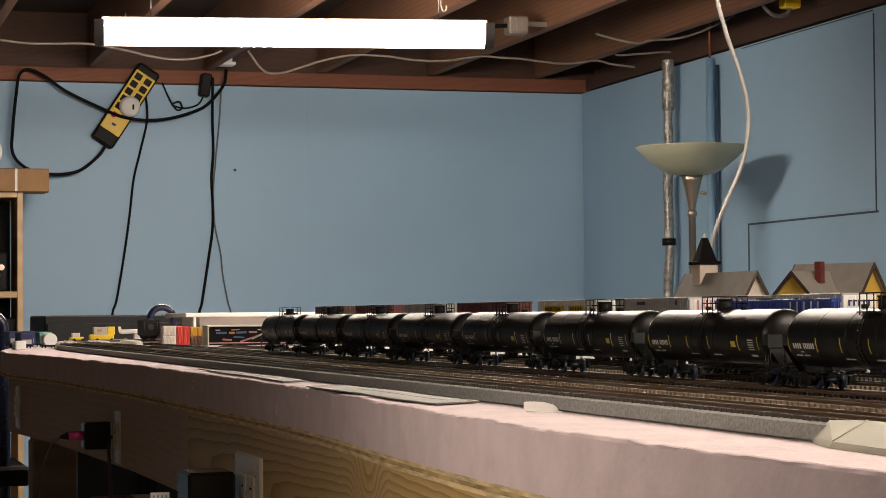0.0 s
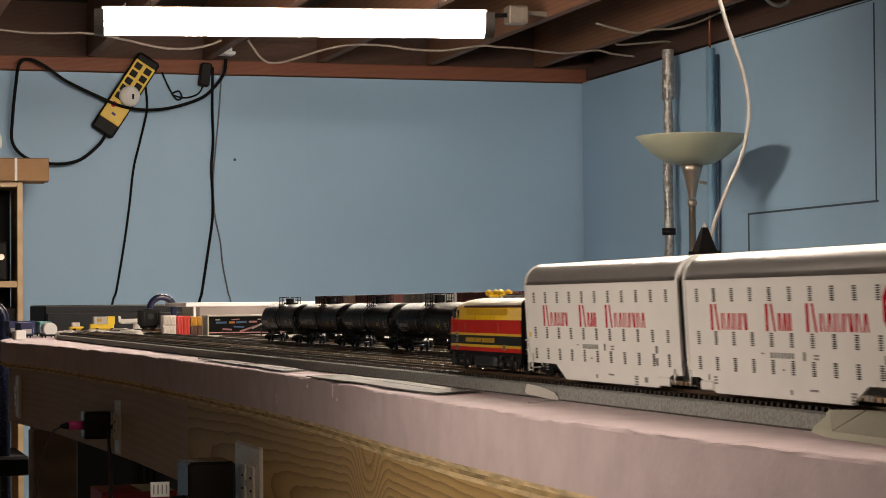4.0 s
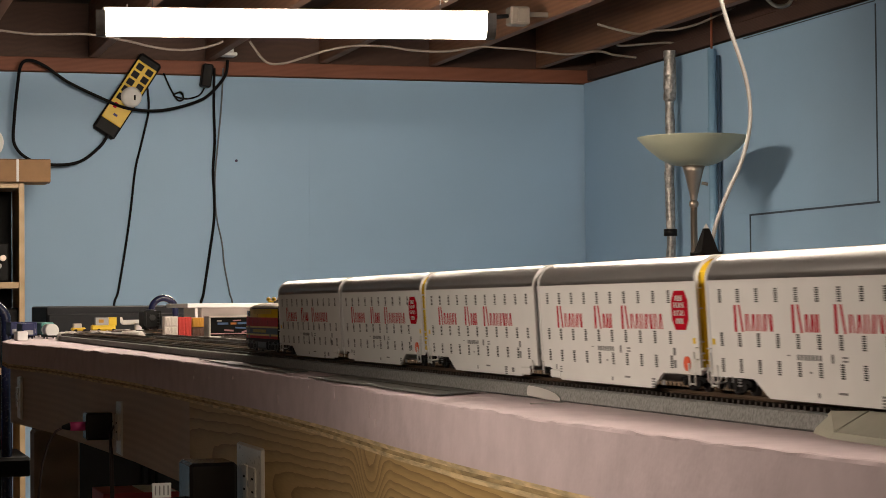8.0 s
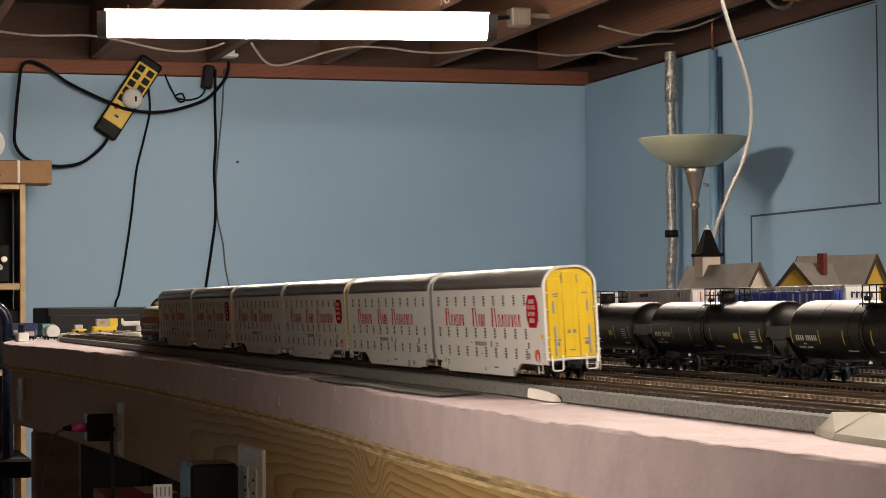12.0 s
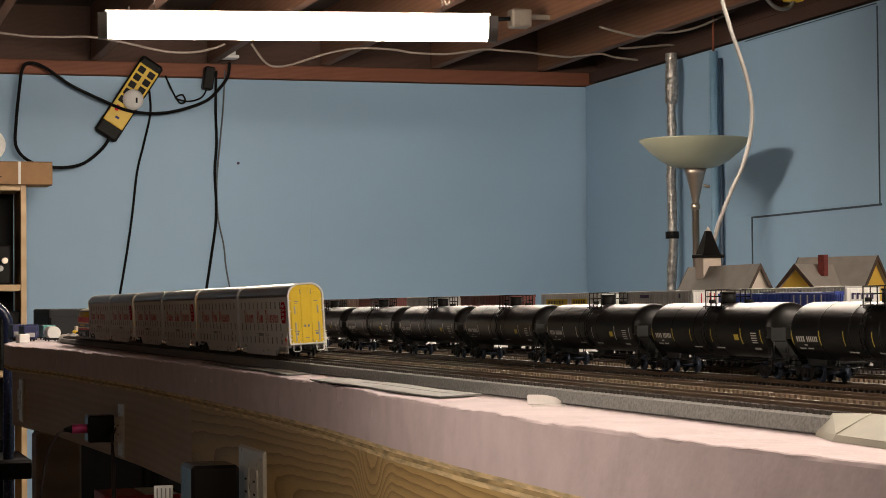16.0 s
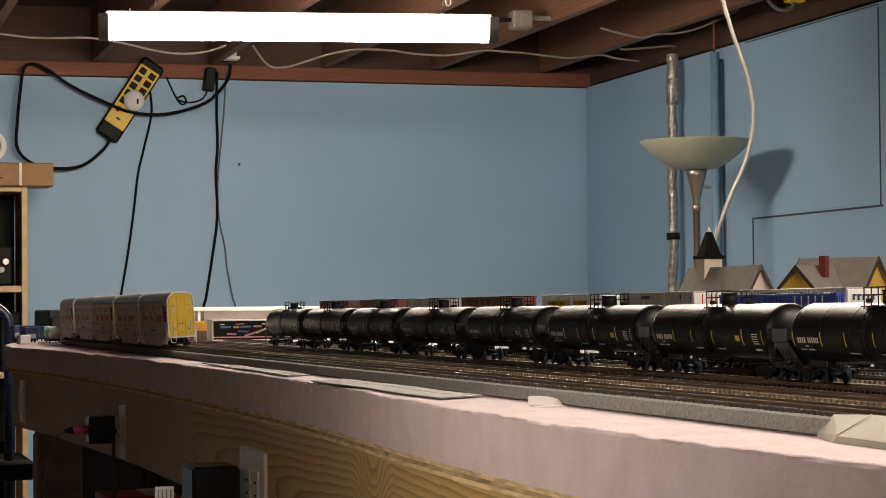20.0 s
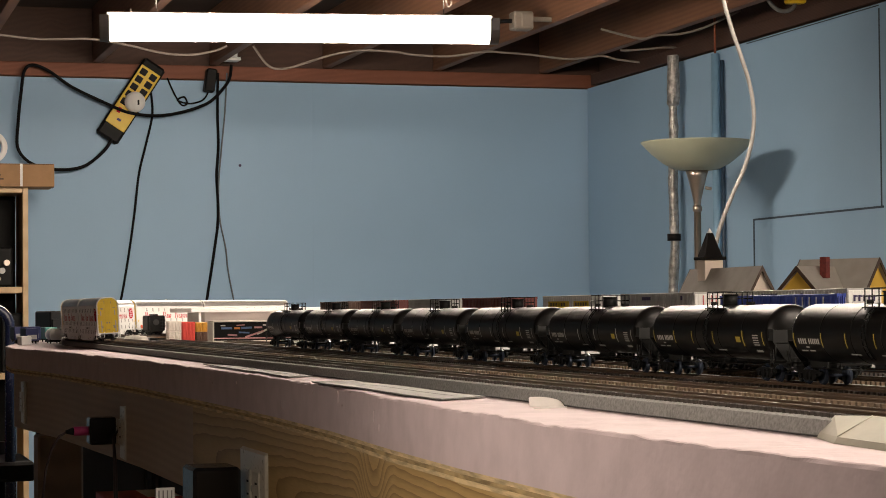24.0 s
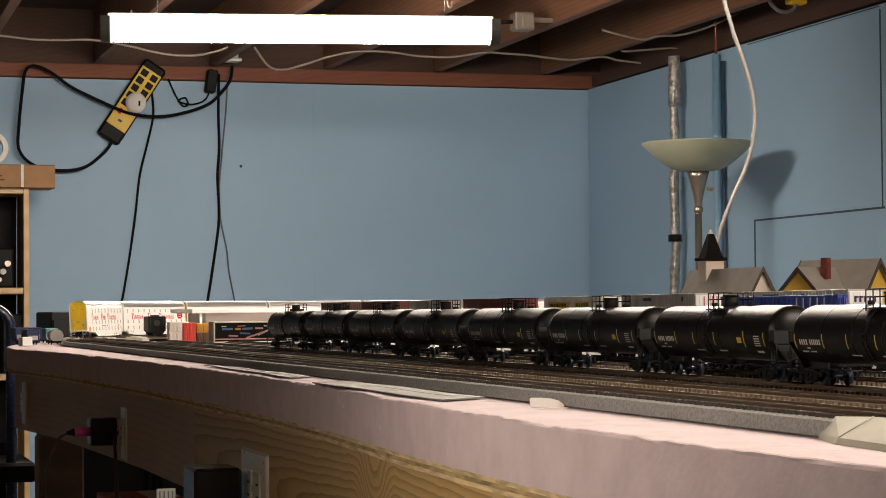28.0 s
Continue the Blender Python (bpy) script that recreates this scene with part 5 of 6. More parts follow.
# small stock outside the curve
t = thing("tank_wagon", "small white tank wagon seen end-on", "railway car", pose(0.448, 4.19, FOAM_Z))
part("tank", Shape().cyl((0, -0.042, 0.0165), (0, 0.042, 0.0165), 0.0126, 24), M["cont_white"], t)
sh = Shape().box(0, 0, 0.005, 0.024, 0.09, 0.004, 0.0005)
for y in (-0.028, 0.028):
    for x in (-0.009, 0.009):
        sh.cyl((x - 0.001, y, 0.004), (x + 0.001, y, 0.004), 0.0045, 12)
part("underframe", sh, M["black"], t)
for x, y, L, m, h, nm in ((0.402, 4.20, 0.11, "wagon_navy", 0.024, "dark blue"), (0.462, 4.42, 0.10, "teal", 0.024, "teal green"), (0.425, 4.38, 0.09, "wagon_navy", 0.026, "dark blue"), (0.395, 4.36, 0.10, "wagon_navy", 0.026, "dark blue")):
    t = thing("toy_wagon", nm + " boxy toy wagon", "railway car", pose(x, y, FOAM_Z), "toy wagons by the table edge")
    part("body", Shape().box(0, 0, 0.006 + h / 2, 0.025, L, h, 0.0012), M[m], t)
    part("end_panel", Shape().box(0, -L / 2 - 0.0004, 0.006 + h * 0.3, 0.018, 0.0010, h * 0.35, 0.0003), M["cont_grey"], t)
    sh = Shape().box(0, 0, 0.0055, 0.020, L - 0.01, 0.003)
    for y2 in (-L * 0.3, L * 0.3):
        for x2 in (-0.009, 0.009):
            sh.cyl((x2 - 0.001, y2, 0.0042), (x2 + 0.001, y2, 0.0042), 0.0042, 12)
    part("underframe", sh, M["black"], t)
single("white_block", Shape().box(0, 0, 0.0085, 0.020, 0.024, 0.017, 0.0015), M["cont_white"], "small white foam block near the table corner", "block", pose(0.372, 3.98, FOAM_Z, 0, 0, 12))

for x, y, s_, nm in ((0.690, 5.20, 1.0, "yellow toy truck with a grey box body"), (0.632, 5.24, 0.6, "small yellow toy van with a cream roof")):
    t = thing("toy_truck", nm, "toy truck", pose(x, y, FOAM_Z))
    part("cab", Shape().box(-0.006 * s_, 0, 0.009 * s_ + 0.002, 0.058 * s_, 0.026, 0.014 * s_, 0.003), M["yellow"], t)
    part("box_body", Shape().box(-0.010 * s_, 0.001, 0.026 * s_, 0.032 * s_, 0.025, 0.019 * s_, 0.001), M["cont_grey"] if s_ == 1 else M["cream"], t)
    if s_ == 1:
        part("side_panel", Shape().box(0.016, 0.001, 0.026, 0.019, 0.025, 0.020, 0.001), M["yellow"], t)
        part("logo", Shape().box(-0.012, -0.0125, 0.027, 0.012, 0.0010, 0.008, 0.0003), M["cont_ochre"], t)
    for a in (-0.6, 0.6):
        for b in (-0.011, 0.011):
            part("wheel", Shape().cyl((a * 0.03 * s_, b - 0.002, 0.004), (a * 0.03 * s_, b + 0.002, 0.004), 0.0042, 12), M["black"], t)
t = thing("toy_aeroplane", "small white toy aeroplane", "toy", pose(0.765, 5.22, FOAM_Z))
part("fuselage", Shape().tube([(-0.034, 0, 0.022), (-0.028, 0, 0.023), (0.02, 0, 0.024), (0.034, 0, 0.023)], [0.003, 0.006, 0.006, 0.003], 12), M["cont_white"], t)
part("wing", Shape().box(0.005, 0, 0.021, 0.016, 0.07, 0.002, 0.0006), M["cont_white"], t)
part("tail_fin", Shape().prism([(-0.036, 0.022), (-0.026, 0.022), (-0.032, 0.036), (-0.037, 0.036)], "y", -0.001, 0.001), M["cont_white"], t)
part("stand", Shape().box(0.012, 0, 0.009, 0.024, 0.016, 0.018, 0.002), M["cont_white"], t)
t = thing("navy_arch", "glossy dark navy arched plastic toy", "toy", pose(0.845, 5.28, FOAM_Z))
pts = [(0.030 * math.cos(a), 0, 0.052 + 0.030 * math.sin(a)) for a in [math.radians(10 * i) for i in range(19)]]
part("arch", Shape().tube([(0.030, 0, 0.0)] + pts + [(-0.030, 0, 0.0)], 0.0085, 12), mat("navy_gloss", (0.012, 0.016, 0.055), 0.18, var=0.1, bump=0.0), t)
# bare pale plaster ground inside the curve
M["plaster"] = mat("white_plaster_sheet", (0.62, 0.60, 0.56), 0.9, var=0.15, scale=25, bump=0.6, bump_scale=90)
for x, y, r1, r2 in ((0.78, 4.42, 0.08, 0.15), (0.95, 4.52, 0.12, 0.10), (0.60, 4.13, 0.035, 0.16), (0.57, 4.72, 0.05, 0.14)):
    vs = [(r1 * math.cos(a) * (1 + 0.15 * noise.noise((a * 2, x, 0))), r2 * math.sin(a) * (1 + 0.15 * noise.noise((a * 2, y, 3)))) for a in [math.radians(12 * i) for i in range(30)]]
    single("plaster_sheet", Shape().prism(vs, "z", 0, 0.004), M["plaster"], "bare white plaster cloth on the foam", "scenery", pose(x, y, FOAM_Z))

# ---- model church and house ----
M["roof_card"] = mat("grey_brown_roof_card", (0.29, 0.27, 0.245), 0.85, var=0.07, scale=60, bump=0.2, bump_scale=900)
M["trim_brown"] = mat("dark_brown_trim", (0.055, 0.032, 0.022), 0.6, var=0.1)
M["beige_wall"] = mat("pale_beige_wall", (0.66, 0.58, 0.50), 0.7, var=0.04)
M["house_yellow"] = mat("yellow_house_wall", (0.66, 0.42, 0.06), 0.7, var=0.05)
M["brick_red"] = mat("dark_red_chimney", (0.17, 0.03, 0.025), 0.8, var=0.2, scale=200, bump=0.3, bump_scale=500)
M["spire"] = mat("black_spire_card", (0.008, 0.007, 0.007), 0.8, var=0.1, spec=0.1)


def gabled(t, x, y0, y1, half, eave, ridge, wall_mat, axis="y"):
    """Walls and a pitched roof with trim; the ridge runs along an axis."""
    sh = Shape()
    sh.prism([(x - half, 0), (x - half, eave), (x, ridge), (x + half, eave), (x + half, 0)], axis, y0, y1)
    part("wall", sh, wall_mat, t)
    ov, th = 0.006, 0.0022
    k = (ridge - eave) / half
    for sx in (-1, 1):
        a = (x + sx * (half + ov), eave - ov * k)
        part("roof", Shape().prism([(x, ridge + 0.0005), a, (a[0], a[1] + th), (x, ridge + th + 0.001)], axis, y0 - ov, y1 + ov), M["roof_card"], t)
        for e, d in ((y0 - ov - 0.0012, y0 - ov), (y1 + ov, y1 + ov + 0.0012)):
            part("trim", Shape().prism([(x, ridge - 0.0022), (a[0], a[1] - 0.0026), (a[0], a[1] + th + 0.0004), (x, ridge + th + 0.0014)], axis, e, d), M["trim_brown"], t)


t = thing("model_church", "grey-roofed model church with a black pointed steeple", "model building", pose(1.03, 2.2, FOAM_Z))
gabled(t, 0, 0.006, 0.20, 0.036, 0.035, 0.1025, M["beige_wall"])
TX, TY = 0.004, 0.155
part("tower", Shape().box(TX, TY, 0.080, 0.0235, 0.0235, 0.072, 0.0006), M["beige_wall"], t, "pale square tower")
part("tower_cap", Shape().box(TX, TY, 0.1180, 0.0300, 0.0300, 0.0040, 0.0006), M["spire"], t)
sh = Shape()
q = [(-0.0115, -0.0115), (0.0115, -0.0115), (0.0115, 0.0115), (-0.0115, 0.0115)]
tp = [(a * 0.26, b * 0.26) for a, b in q]
sh.add([(a + TX, b + TY, 0.1195) for a, b in q] + [(a + TX, b + TY, 0.1485) for a, b in tp], [(0, 1, 5, 4), (1, 2, 6, 5), (2, 3, 7, 6), (3, 0, 4, 7), (4, 5, 6, 7)])
part("spire", sh, M["spire"], t, "tapered black spire")
part("spire_tip", Shape().tube([(TX, TY, 0.1483), (TX, TY, 0.1545)], [0.0040, 0.0003], 4), M["cont_white"], t, "white spire tip")
t = thing("model_house", "yellow model house with grey roofs and red chimney", "model building", pose(1.1565, 2.1605, FOAM_Z, 0, 0, 30))
gabled(t, 0, 0.006, 0.100, 0.050, 0.049, 0.1105, M["house_yellow"])
gabled(t, 0.055, -0.078, -0.006, 0.034, 0.067, 0.1015, M["house_yellow"], "x")
part("chimney", Shape().box(-0.047, 0.042, 0.103, 0.0085, 0.0085, 0.024, 0.0004), M["brick_red"], t, "dark red chimney")
for y in (0.03, 0.075):
    part("window", Shape().box(-0.0502, y, 0.024, 0.0012, 0.012, 0.018, 0.0004), M["cont_white"], t)

# ---- things on the table's edge ----
M["grey_strip"] = mat("grey_plastic_strip", (0.17, 0.175, 0.16), 0.7, var=0.12, scale=25, bump=0.1)
M["pale_putty"] = mat("off_white_foam_piece", (0.68, 0.66, 0.63), 0.7, var=0.06, bump=0.2)
M["ramp"] = mat("pale_green_grey_ramp", (0.42, 0.41, 0.33), 0.6, var=0.05, scale=30, bump=0.05)
for k, (pts, label) in enumerate((([(0.400, 1.83), (0.4255, 1.85), (0.4255, 2.20), (0.409, 2.31)], "thin grey plastic strip lying on the foam"),
                                  ([(0.387, 1.31), (0.4255, 1.34), (0.4255, 1.71), (0.3885, 1.69)], "thin grey plastic strip lying on the foam"))):
    sh = Shape()
    (ax, ay), (bx, by), (cx, cy), (dx_, dy_) = pts
    n = 16
    vs = []
    for i in range(n + 1):
        u = i / n
        lift = 0.0002 + 0.0005 * math.sin(u * 5 + k * 2) ** 2
        for (x0, y0), (x1, y1) in (((ax, ay), (dx_, dy_)), ((bx, by), (cx, cy))):
            for z in (0.0, 0.0009):
                vs.append((x0 + (x1 - x0) * u, y0 + (y1 - y0) * u, lift + z))
    fs = []
    for i in range(n):
        a, b = i * 4, i * 4 + 4
        fs += [(a, b, b + 1, a + 1), (a + 2, a + 3, b + 3, b + 2), (a + 1, b + 1, b + 3, a + 3), (a, a + 2, b + 2, b)]
    fs += [(0, 1, 3, 2), (4 * n, 4 * n + 2, 4 * n + 3, 4 * n + 1)]
    sh.add(vs, fs)
    t = thing("plastic_strip", label, "plastic strip", pose(0, 0, FOAM_Z + 0.0003), "strips on the foam")
    part("sheet", sh, M["grey_strip"], t)
    sh = Shape()
    for i in range(11):                        # a long narrow slot along its middle
        u, u2 = 0.08 + i * 0.06, 0.08 + (i + 1) * 0.06
        q = [(ax + (dx_ - ax) * v + f * ((bx - ax) + ((cx - dx_) - (bx - ax)) * v), ay + (dy_ - ay) * v + f * ((by - ay) + ((cy - dy_) - (by - ay)) * v), 0.0012 + 0.0005 * math.sin(v * 5 + k * 2) ** 2) for v in (u, u2) for f in (0.52, 0.60)]
        sh.add(q, [(0, 1, 3, 2)])
    part("slot", sh, M["black"], t, "dark narrow slot")
q = [(0.0, 0.0004), (-0.0008, 0.0024), (-0.0035, 0.0042), (-0.0085, 0.0054), (-0.0145, 0.0059), (-0.0205, 0.0058), (-0.0211, 0.0050), (-0.0208, 0.0008), (-0.0200, 0.0), (-0.006, -0.0002)]
SCRAP_AT = (0.4309, 1.2010, FOAM_Z + 0.0003)
foam_scrap = single("foam_scrap", Shape().prism(q, "y", 0.0, 0.0045), M["pale_putty"], "off-white scrap wedged against the roadbed", "scrap", pose(*SCRAP_AT, -8, 0, -26.7))
single("foam_sliver", Shape().prism([(0, 0), (0.012, 0.006), (0.024, 0.0085), (0.013, 0.0082)], "z", 0, 0.0008), M["pale_putty"], "thin pale sliver lying beside the scrap", "scrap", pose(0.404, 1.178, FOAM_Z + 0.0003))
# ramp up to the rails
t = thing("crossing_ramp", "pale grey-green plastic crossing ramp beside the track", "ramp", pose(0, 0, FOAM_Z))
vs = [(0.4060, 0.55, 0), (0.4364, 0.55, 0), (0.4364, 0.8580, 0), (0.4310, 0.8660, 0), (0.4200, 0.8280, 0),
      (0.4060, 0.55, 0.0028), (0.4364, 0.55, 0.0118), (0.4364, 0.8230, 0.0118), (0.4350, 0.8560, 0.0105), (0.4318, 0.8645, 0.0028), (0.4205, 0.8250, 0.0030)]
sh = Shape().add(vs, [(0, 4, 3, 2, 1), (0, 5, 10, 4), (4, 10, 9, 3), (3, 9, 8, 2), (1, 2, 8, 7, 6), (0, 1, 6, 5), (5, 6, 7, 10), (10, 7, 8, 9)])
part("ramp_plate", sh, M["ramp"], t)
part("seam_rib", Shape().tube([(0.4205, 0.8250, 0.0031), (0.4364, 0.8230, 0.0119)], 0.0004, 6), M["ramp"], t)

# outlets set lengthwise in the front board
M["ivory"] = mat("ivory_outlet_plate", (0.74, 0.70, 0.60), 0.30, var=0.04, bump=0.0)
M["pink"] = mat("magenta_plug", (0.62, 0.06, 0.22), 0.4, var=0.05)
M["wire_brown"] = mat("dark_brown_wire", (0.05, 0.025, 0.022), 0.5, var=0.1)
M["gloss_black"] = mat("glossy_black_plastic", (0.010, 0.010, 0.011), 0.22, var=0.1, scale=60, bump=0.08, bump_scale=150, spec=0.4)


def outlet(y, z, inset):
    x = edge_x(y) + inset
    t = thing("wall_outlet", "ivory outlet plate set lengthwise in the table's board", "outlet", pose(x, y, z), "outlets of the table")
    part("plate", Shape().box(-0.003, 0, 0, 0.006, 0.118, 0.072, 0.0022), M["ivory"], t)
    for e in (-1, 1):
        part("socket", Shape().box(-0.0064, e * 0.0195, 0, 0.0020, 0.030, 0.034, 0.0008), M["ivory"], t)
        for dz in (-0.006, 0.006):
            part("slot", Shape().box(-0.0076, e * 0.0195 - 0.005, dz, 0.0008, 0.007, 0.0018), M["black"], t)
    part("screw", Shape().cyl((-0.006, 0, 0), (-0.0072, 0, 0), 0.003, 10), mat_grey, t)
    return t


outlet(3.655, 1.0005, 0.0095)
outlet(2.828, 0.9925, 0.0095)
outlet(1.952, 0.985, 0.0035)
t = thing("plug_adapter", "square black plug-in charger with a magenta plug", "charger", pose(0.389, 2.862, 0.992))
part("body", Shape().box(-0.020, 0, 0, 0.036, 0.036, 0.036, 0.0022), M["gloss_black"], t)
part("plug", Shape().cyl((-0.038, 0, 0), (-0.057, 0, 0), 0.0062, 14), M["pink"], t, "magenta cable plug")
part("strain_relief", Shape().tube([(-0.057, 0, 0), (-0.068, 0, -0.001)], [0.0055, 0.0022], 10), M["black"], t)
part("cable", Shape().tube([(-0.066, 0, -0.001), (-0.076, 0.0, -0.006), (-0.086, 0.0, -0.022), (-0.094, 0.0, -0.05), (-0.100, 0.0, -0.10), (-0.103, 0, -0.22), (-0.10, 0, -0.5)], 0.0016, 8), M["wire_brown"], t, "dark brown cable")
for dy in (-0.018, 0.0):
    y = 2.80 + dy
    sh = Shape().tube([(0.388, 2.832, 0.995), (0.379, 2.818, 0.985), (0.378, y + 0.005, 0.95), (0.379, y, 0.85), (0.38, y, 0.5)], 0.0016, 8)
    single("hanging_cable", sh, M["wire_brown"], "thin dark brown cable hanging from an outlet", "cable", None, "cables from the outlets")
t = thing("power_brick", "glossy black power brick plugged into the board", "power supply", pose(0.383, 1.985, 0.9735))
part("body", Shape().box(-0.024, 0, 0, 0.045, 0.062, 0.063, 0.003), M["gloss_black"], t)
part("lead", Shape().tube([(-0.046, 0, -0.006), (-0.058, 0, -0.007), (-0.064, 0, -0.008)], [0.0052, 0.0048, 0.0040], 10), M["black"], t)
part("ferrule", Shape().tube([(-0.064, 0, -0.008), (-0.074, 0, -0.014)], [0.0042, 0.0036], 10), M["print"], t, "pale cable end")
part("cable", Shape().tube([(-0.074, 0, -0.014), (-0.085, 0, -0.026), (-0.09, 0, -0.05), (-0.09, 0, -0.3)], 0.0018, 8), M["black"], t)
part("tag", Shape().box(-0.066, 0.012, 0.004, 0.018, 0.0012, 0.014, 0.0003), M["cont_white"], t, "white paper tag")
sh = Shape()
for i in range(4):
    sh.box(-0.072 + i * 0.004, 0.0112, 0.004, 0.0012, 0.0006, 0.009)
part("tag_print", sh, M["grey_print"], t)

# store below the table
M["carton_red"] = mat("red_and_white_carton", (0.50, 0.05, 0.06), 0.5, var=0.1)
t = thing("storage_drawers", "black storage drawer unit under the table", "drawers", pose(0.62, 3.45, 0))
part("body", Shape().box(0, 0, 0.39, 0.40, 0.62, 0.78, 0.006), M["black"], t)
for z in (0.14, 0.39, 0.64):
    part("drawer", Shape().box(-0.204, 0, z, 0.012, 0.58, 0.22, 0.005), M["gloss_black"], t)
t = thing("carton", "red and white carton on the drawer unit", "box", pose(0.50, 3.42, 0.78))
part("box", Shape().box(0, 0, 0.039, 0.12, 0.14, 0.078, 0.001), M["carton_red"], t)
part("label", Shape().box(0.03, 0, 0.0785, 0.05, 0.13, 0.001), M["cont_white"], t)

# ---- things about the room ----
M["cord"] = mat("black_rubber_cord", (0.005, 0.005, 0.0055), 0.7, var=0.1, spec=0.1)
M["cord_grey"] = mat("grey_cord", (0.10, 0.12, 0.14), 0.5, var=0.1)
M["cord_white"] = mat("off_white_cable", (0.22, 0.18, 0.15), 0.5, var=0.1)
M["card"] = mat("brown_cardboard", (0.34, 0.20, 0.10), 0.85, var=0.08, scale=18, bump=0.15)
M["steel"] = mat("brushed_nickel", (0.40, 0.34, 0.29), 0.36, 0.95, var=0.04, scale=30, bump=0.0)
M["shade"] = mat("green_grey_glass_shade", (0.34, 0.36, 0.27), 0.35, var=0.05, scale=8, bump=0.02)
M["foil"] = mat("crumpled_foil", (0.40, 0.39, 0.37), 0.45, 0.7, var=0.25, scale=60, bump=1.0, bump_scale=70)
M["flex"] = mat("flexible_metal_conduit", (0.17, 0.165, 0.155), 0.45, 0.4, var=0.1, scale=100, bump=0.05)


def curve(pts, n=8):
    """A smooth line through points."""
    pts = [Vector(p) for p in pts]
    out = []
    for i in range(len(pts) - 1):
        p0, p1, p2, p3 = pts[max(i - 1, 0)], pts[i], pts[i + 1], pts[min(i + 2, len(pts) - 1)]
        for k in range(n):
            u = k / n
            out.append(0.5 * (2 * p1 + (p2 - p0) * u + (2 * p0 - 5 * p1 + 4 * p2 - p3) * u * u + (3 * p1 - p0 - 3 * p2 + p3) * u ** 3))
    out.append(pts[-1])
    return out


def on_wall(pts, y):
    """Points on the far wall, given across and up, in hundredths of a metre from x = 0.7, z = 1.15."""
    return [(0.7 + a / 100, y, 1.15 + b / 100) for a, b in pts]


# power strip, askew on the wall
t = thing("power_strip", "yellow and black power strip hung askew on the wall", "power strip", pose(1.290, WALL_Y - 0.025, 2.049, 0, 33, 0))
part("body", Shape().box(0, 0, 0, 0.106, 0.045, 0.385, 0.010), M["black"], t)
M["strip_yellow"] = mat("safety_yellow", (0.66, 0.44, 0.008), 0.45, var=0.05)
part("face", Shape().box(0, -0.0235, 0.012, 0.094, 0.006, 0.290, 0.003), M["strip_yellow"], t, "yellow front plate")
for i in range(5):
    for sx in (-1, 1):
        part("socket", Shape().box(sx * 0.023, -0.028, 0.132 - i * 0.038, 0.030, 0.005, 0.028, 0.003), M["black"], t)
part("switch", Shape().box(-0.022, -0.029, -0.062, 0.016, 0.008, 0.024, 0.002), M["red"], t, "red switch")
part("mark", Shape().box(0.0, -0.0275, -0.098, 0.018, 0.002, 0.010), M["navy_print"], t)
t = thing("round_plug", "round white plug-in night light", "plug", pose(1.303, WALL_Y - 0.060, 2.043, 90, 0, 0))
part("disc", Shape().lathe([(0.0001, 0.022), (0.030, 0.022), (0.043, 0.012), (0.044, -0.02), (0.0001, -0.02)][::-1], 28), M["cont_white"], t)
part("slot", Shape().box(0.012, -0.004, 0.0225, 0.008, 0.022, 0.002, 0.0006, None), M["black"], t)

A = [(50.5, 73.3), (46.9, 68.0), (38.6, 61.7), (28.0, 60.2), (17.5, 62.4), (11.5, 68.7), (11.5, 79.3), (12.9, 93.5), (14.3, 101.8), (18.0, 104.0), (24.5, 101.5), (33.9, 95.1), (48.1, 88.5), (57.6, 84.8), (68.4, 83.6), (79.2, 85.0), (91.4, 89.3), (98.2, 95.7), (101.2, 100.6), (101.9, 106.2)]
for nm, pts, r, m, label in (
        ("extension_cord", A, 0.0068, "cord", "thick black extension cord looped over the wall"),
        ("black_cord", [(67.9, 93.9), (68.4, 84.2), (65.5, 71.0), (62.6, 58.9), (60.6, 42.0), (58.2, 25.2), (55.1, 7.2), (53.0, -1.2), (51.1, -34.7)], 0.0050, "cord", "thin black cord hanging down the wall"),
        ("black_cord", [(96.9, 103.0), (96.6, 86.0), (96.9, 71.4), (96.1, 59.2), (96.6, 47.1), (96.4, 37.3), (94.7, 25.2), (91.7, 6.2), (90.2, -1.5), (88.5, -35.4)], 0.0060, "cord", "black cord hanging down the wall"),
        ("black_cord", [(100.8, 103.1), (99.8, 86.0), (98.1, 69.0), (96.9, 54.4), (97.4, 39.8), (99.8, 27.6), (100.8, 17.9), (103.0, 6.2), (104.5, -1.6), (105.7, -35.8)], 0.0036, "cord_grey", "thin grey cord hanging down the wall"),
        ("black_cord", [(74.9, 100.4), (77.8, 93.9), (81.0, 88.9), (83.4, 89.5), (82.2, 92.3), (79.3, 90.8), (84.6, 89.5), (90.0, 91.0), (92.4, 94.2), (93.2, 97.9)], 0.0038, "cord", "short tangled black cord below the joists")):
    single(nm, Shape().tube(curve(on_wall(pts, WALL_Y - 0.012 - (0.045 if pts is A else 0.0))), r, 8), M[m], label, "cord", None, "cords on the wall")
single("plug_transformer", Shape().box(0, 0, 0, 0.045, 0.05, 0.10, 0.006), M["black"], "black plug-in transformer near the ceiling outlet", "charger", pose(1.628, WALL_Y - 0.05, 2.142, 0, 8, 0))
t = thing("ceiling_outlet", "white outlet box under the joists", "outlet", pose(1.692, WALL_Y - 0.16, 2.222))
part("plate", Shape().box(0, 0, 0, 0.085, 0.075, 0.014, 0.003), M["cont_white"], t)
part("box", Shape().box(0.01, 0, 0.030, 0.038, 0.06, 0.046, 0.003), M["cont_white"], t)
